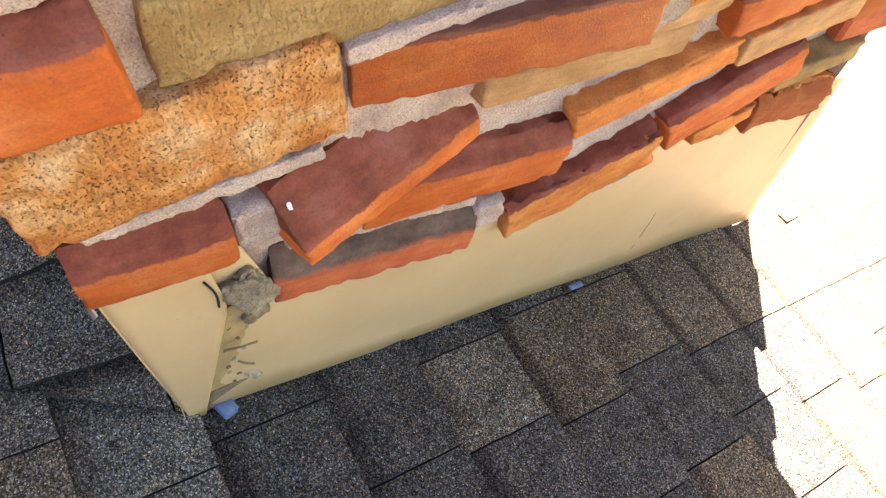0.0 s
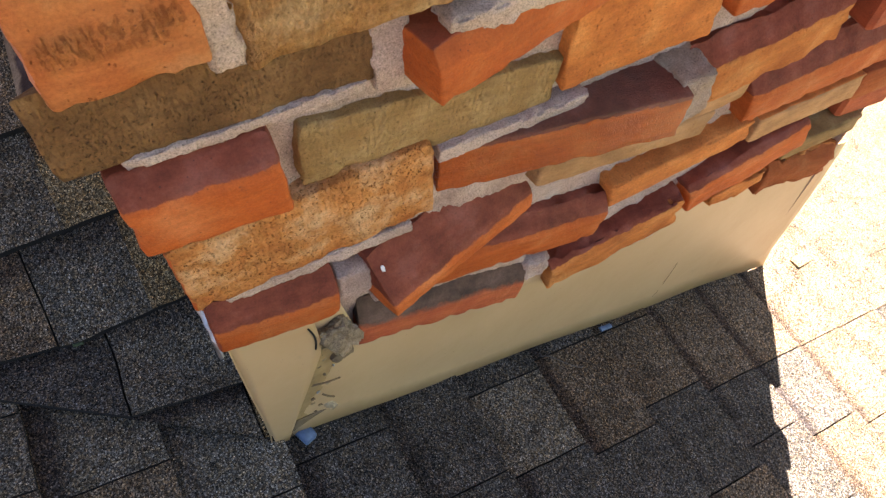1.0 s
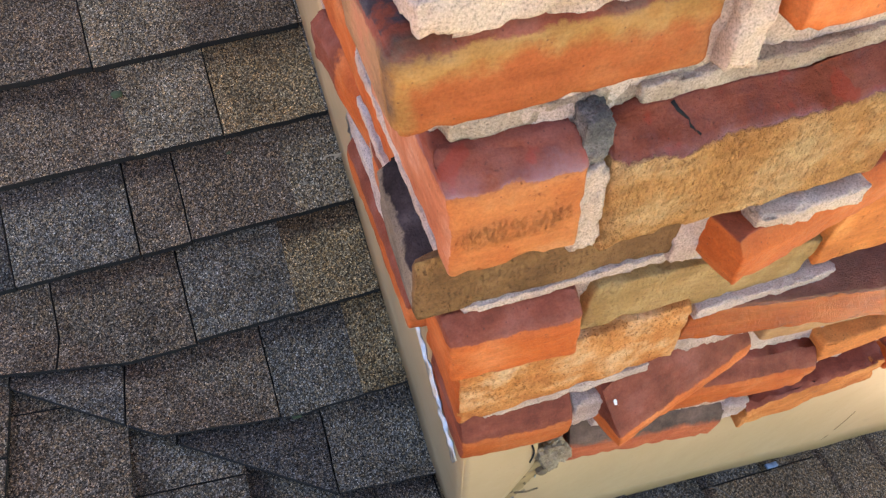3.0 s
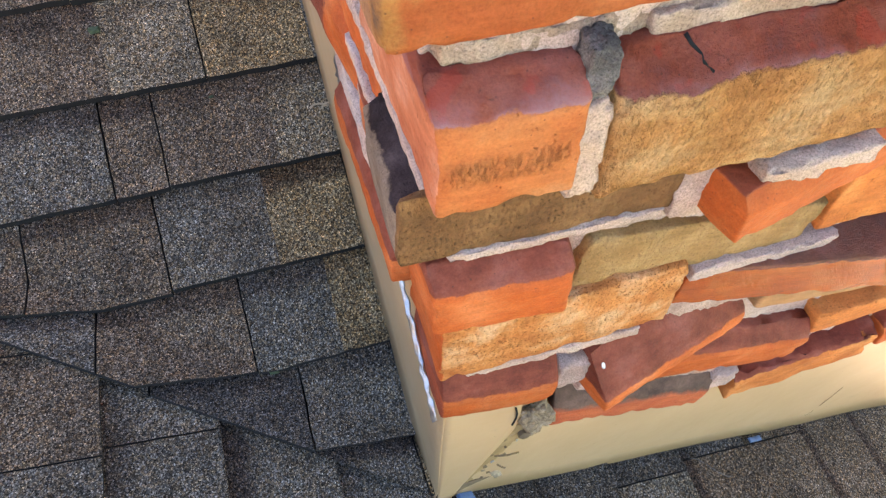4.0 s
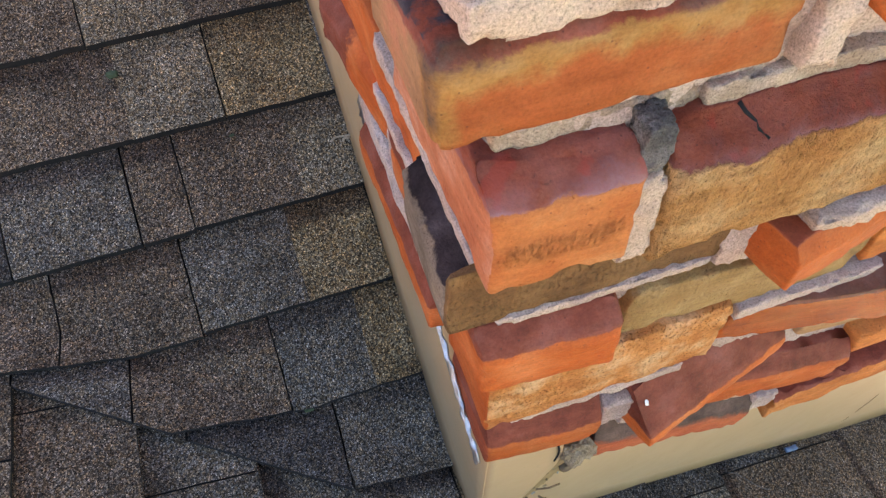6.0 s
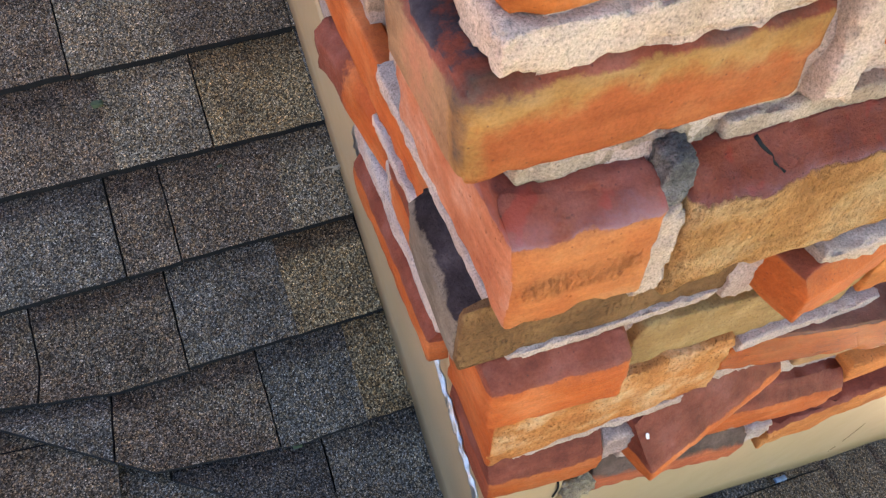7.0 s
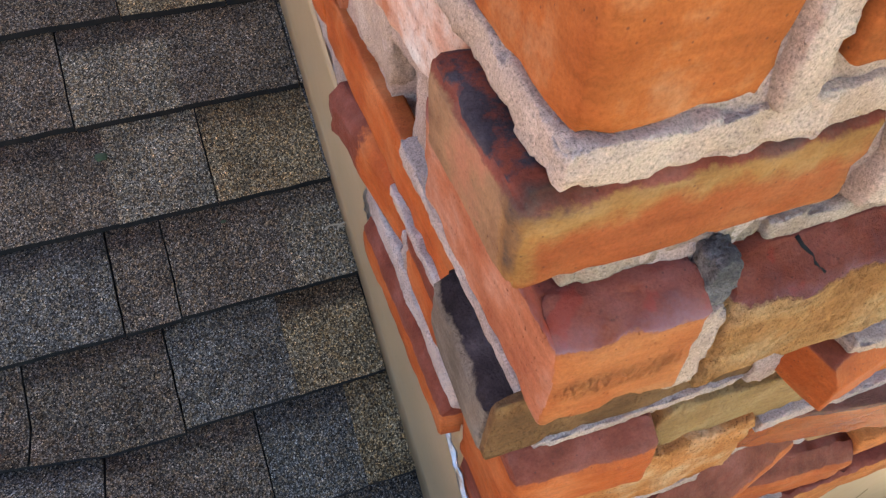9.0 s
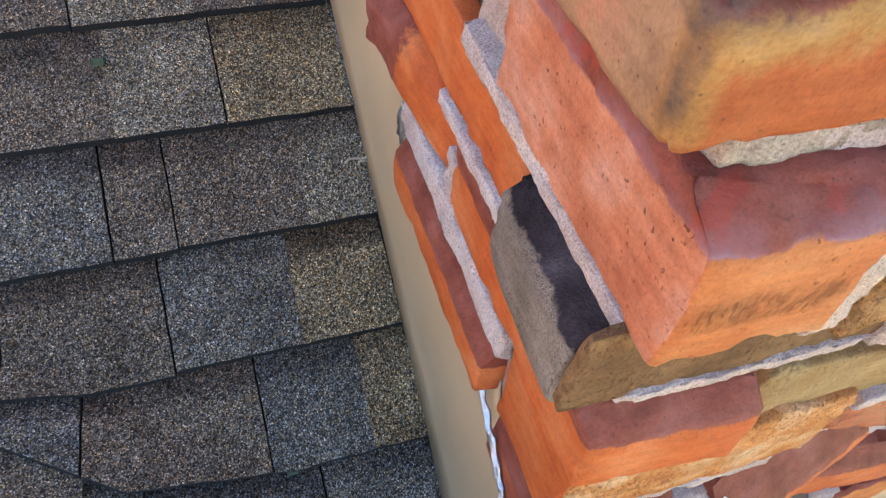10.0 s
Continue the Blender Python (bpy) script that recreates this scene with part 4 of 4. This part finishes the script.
def front_metal(u, v):
    x = 0.015 + u * 1.06
    low = slope_b(x, 0) + 0.014 + 0.004 * math.sin(x * 17) + 0.003 * noise.noise(Vector((x * 9, 0, 0)))
    high = brick_line(x)
    bulge = 0.003 * math.sin(v * math.pi) + 0.003 * noise.noise(Vector((x * 5, v * 2, 3)))
    return (x, -0.001 + 0.008 * v - bulge - 0.006 * max(0, 1 - v * 9) ** 2, low + (high - low) * v)


def side_metal(u, v):
    y = -0.0068 + 0.006 * v * (1 - u) + u * 1.5
    low = slope_a(-0.01, y) + 0.012
    if y < 0.05:
        low = max(low, slope_b(0, y) + 0.010)
    high = 0.04 if y < 0.10 else 0.12 if y < 0.36 else 0.225 if y < 0.52 else low + 0.22
    bulge = 0.003 * math.sin(v * math.pi) + 0.003 * noise.noise(Vector((y * 6, v * 2, 8)))
    return (-0.012 + 0.011 * v - 0.5 * bulge - 0.006 * max(0, 1 - v * 9) ** 2, y, low + (high - low) * v)


def corner_metal(u, v):
    low, high = slope_b(0, 0) + 0.006, 0.035
    z = low + (high - low) * v
    x0 = -0.0115 + 0.010 * v
    x = x0 + u * (min(0.0065 + 0.126 * v, 0.092) - x0)
    return (x, -0.0075 + 0.008 * v - 0.006 * u * v * math.sin(v * 3.0) - 0.002 * u, z)


metal_sheet("front_panel", 60, 8, front_metal, (0, -1, 0), MAT_PAINT, flashing)
metal_sheet("side_panel", 60, 8, side_metal, (-1, 0, 0), MAT_PAINT, flashing)
metal_sheet("corner_flap", 8, 14, corner_metal, (0, -1, 0), MAT_PAINT, flashing)


def foil(u, v):
    y = 0.004 + u * 0.135
    z = -0.010 + 0.11 * u + (v - 0.5) * (0.002 + 0.010 * abs(noise.noise(Vector((u * 9, 0.7, 4))))) + 0.003 * noise.noise(Vector((u * 16, 0.3, 2)))
    return (-0.0145 + 0.0045 * v - 0.0030 * noise.noise(Vector((u * 13, v * 2, 5))), y, z)


metal_sheet("foil_strip", 40, 5, foil, (-1, 0, 0), MAT_FOIL, flashing, "crinkled bare metal strip")


def foil_far(u, v):
    y = 0.392 + u * 0.03
    z = 0.150 + 0.03 * u + (v - 0.5) * 0.03 + 0.004 * noise.noise(Vector((u * 5, v, 2)))
    return (-0.016 + 0.006 * v - 0.005 * noise.noise(Vector((u * 6, v * 3, 5))), y, z)


metal_sheet("foil_strip", 16, 5, foil_far, (-1, 0, 0), MAT_FOIL, flashing, "crumpled bare metal strip")


def foil_front(u, v):
    x = 0.46 + u * 0.17
    z = -0.205 - 0.02 * u + (v - 0.5) * 0.0045 + 0.0015 * noise.noise(Vector((u * 3, 0, 2)))
    return (x, -0.002 - 0.0012 * noise.noise(Vector((u * 8, v * 3, 5))), z)


metal_sheet("foil_strip", 30, 3, foil_front, (0, -1, 0), MAT_FOIL, flashing, "bare metal edge")


# sealant and crumbs in the open seam
def crumbs(x, z, sx, sz, material, seed, label="", thick=0.012, y=-0.0015, rough=0.35):
    ob = part("sealant", lump_mesh(sx * 0.8, thick * 0.35, sz * 0.8, seed, rough), material, flashing, label)
    ob.matrix_basis = pose(x, y, z, 0, -18, 0)


def flap_edge(z):
    return min(0.013 + 0.38 * (z + 0.279), 0.092)


def soiled(u, v):
    """A dark smear at the foot of the seam, with a ragged rim."""
    z = -0.297 + 0.046 * v + 0.006 * noise.noise(Vector((u * 4, v, 3)))
    x = flap_edge(z) + 0.001 + u * (0.058 + 0.012 * noise.noise(Vector((v * 5, 2, 7))))
    return (x, -0.0062 + 0.004 * u, z - 0.020 * u)


def smear(u, v):
    """Old tan sealant that follows the flap's edge."""
    z = -0.255 + 0.175 * v
    wide = 0.010 + 0.026 * v + 0.010 * noise.noise(Vector((v * 11, 1, 4)))
    return (flap_edge(z) + 0.001 + u * wide, -0.0050 + 0.0025 * u - 0.0012 * noise.noise(Vector((u * 5, v * 16, 6))), z - 0.010 * u)


metal_sheet("sealant", 8, 8, soiled, (0, -1, 0), MAT_RUST, flashing, "dark soiled sealant")
metal_sheet("sealant", 8, 40, smear, (0, -1, 0), MAT_STAIN, flashing, "stained tan sealant along the open seam")
crumbs(0.117, -0.068, 0.056, 0.092, MAT_SEAM, 21, "crumbling tan sealant in the open seam", 0.060, -0.004, 0.75)
crumbs(0.100, -0.050, 0.022, 0.030, MAT_STAIN, 22, "", 0.016, -0.005, 0.7)
crumbs(0.112, -0.112, 0.044, 0.026, MAT_RUST, 24, "", 0.030, -0.006, 0.6)
crumbs(0.078, -0.262, 0.020, 0.042, MAT_DEBRIS, 26, "", 0.016, -0.003, 0.8)
# Black strip over the flap's edge, in place of a shaded open slit.
curl = [(0.083 + 0.004 * math.sin(k * 0.5), -0.0075, -0.012 - 0.009 * k) for k in range(7)]
part("slit", tube(curl, 0.0013, 6), MAT_FELT_SHADE, flashing, "black strip for the shade of an open slit in the torn sheet metal")
rng = random.Random(12)
for k in range(16):
    u = k / 15
    z = -0.05 - 0.22 * u
    crumbs(flap_edge(z) + rng.uniform(0.006, 0.038), z, rng.uniform(0.004, 0.011), rng.uniform(0.003, 0.007), rng.choice([MAT_DEBRIS, MAT_RUST, MAT_FOIL]), 60 + k, thick=0.008, y=-0.004)

# ---------------------------------------------------------------- small loose things
def loose(name, bm, material, label, category, matrix=None):
    ob = tagged(part(name, bm, material, None), label, category)
    if matrix is not None:
        ob.matrix_basis = matrix
    return ob


loose("plastic_scrap", rounded_block(0.022, 0.03, 0.010, 0.003, 0.006, 4, 0.002, 0.002), MAT_BLUE, "small scrap of blue plastic under the flashing", "litter", pose(0.030, -0.012, slope_b(0.03, 0) + 0.016, 0, 19, 20))
loose("plastic_scrap", rounded_block(0.030, 0.010, 0.005, 0.0015, 0.005, 5, 0.002, 0.002), MAT_BLUE, "faded blue plastic scrap under the flashing", "litter", pose(0.595, -0.018, slope_b(0.595, 0) + 0.014, 0, 19, 4))
for k, (x, y, turn, size) in enumerate(((-0.030, 0.556, 12, 0.038), (-0.022, 0.552, 30, 0.02))):
    pts = [(size * (s / 5 - 0.5), 0.003 * math.sin(s * 1.3), 0.001 * s) for s in range(6)]
    loose("twig", tube(pts, 0.0018), MAT_TWIG, "short dry twig on the shingles", "twig", pose(x, y, slope_a(x, y) + 0.014, 29, 0, turn))
pts = [(0.44 + 0.06 * s / 12, -0.05 + 0.022 * math.cos(s * 0.26), slope_b(0.44 + 0.06 * s / 12, 0) + 0.016) for s in range(13)]
loose("wire", tube(pts, 0.0008, 5), MAT_WIRE, "thin bent wire lying on the shingles", "wire")
for k, (x0, z0, x1, z1) in enumerate(((0.065, -0.15, 0.10, -0.165), (0.072, -0.19, 0.085, -0.215))):
    tagged(part("twig", tube([(x0, -0.012, z0), ((x0 + x1) / 2, -0.015, (z0 + z1) / 2 + 0.004), (x1, -0.012, z1)], 0.0014), MAT_RUST, None), "dark dry stalk caught in the seam", "twig")
loose("bird_dropping", lump_mesh(0.0048, 0.0085, 0.0016, 31, 0.3), MAT_WHITE, "small white fleck on the brick", "fleck", pose(0.176, -0.0155, 0.0585, 48, 0, 12))
for k, (x, y, s) in enumerate(((-0.334, 0.722, 0.014), (-0.195, 0.222, 0.012), (-0.19, 0.60, 0.006))):
    loose("moss_tuft", lump_mesh(s * 1.4, s, s * 0.6, 40 + k, 0.5), MAT_MOSS, "small tuft of moss at a shingle edge", "moss", pose(x, y, slope_a(x, y) + 0.009))

loose("shingle_scrap", rounded_block(0.085, 0.026, 0.006, 0.0015, 0.008, 9, 0.001, 0.004), SHINGLES["tan"], "thin flat piece with tan shingle grain on the roof", "litter", pose(1.205, -0.028, slope_b(1.205, 0) + 0.010, 0, 19.6, 4))
for x, z0, z1 in ((0.735, -0.40, -0.47), (0.722, -0.495, -0.508)):
    y = -0.0025
    tagged(part("scratch", tube([(x + 0.006, y, z0), (x + 0.002, y - 0.0005, (z0 + z1) / 2), (x - 0.006, y - 0.001, z1)], 0.0004, 5), MAT_RUST, flashing), "dark scratch in the cream paint")
rng = random.Random(31)
for k in range(26):
    x = 0.30 + 0.72 * rng.random()
    crumbs(x, slope_b(x, 0) + 0.018 + rng.uniform(0, 0.012), rng.uniform(0.005, 0.022), rng.uniform(0.002, 0.005), MAT_RUST, 120 + k, thick=0.006)
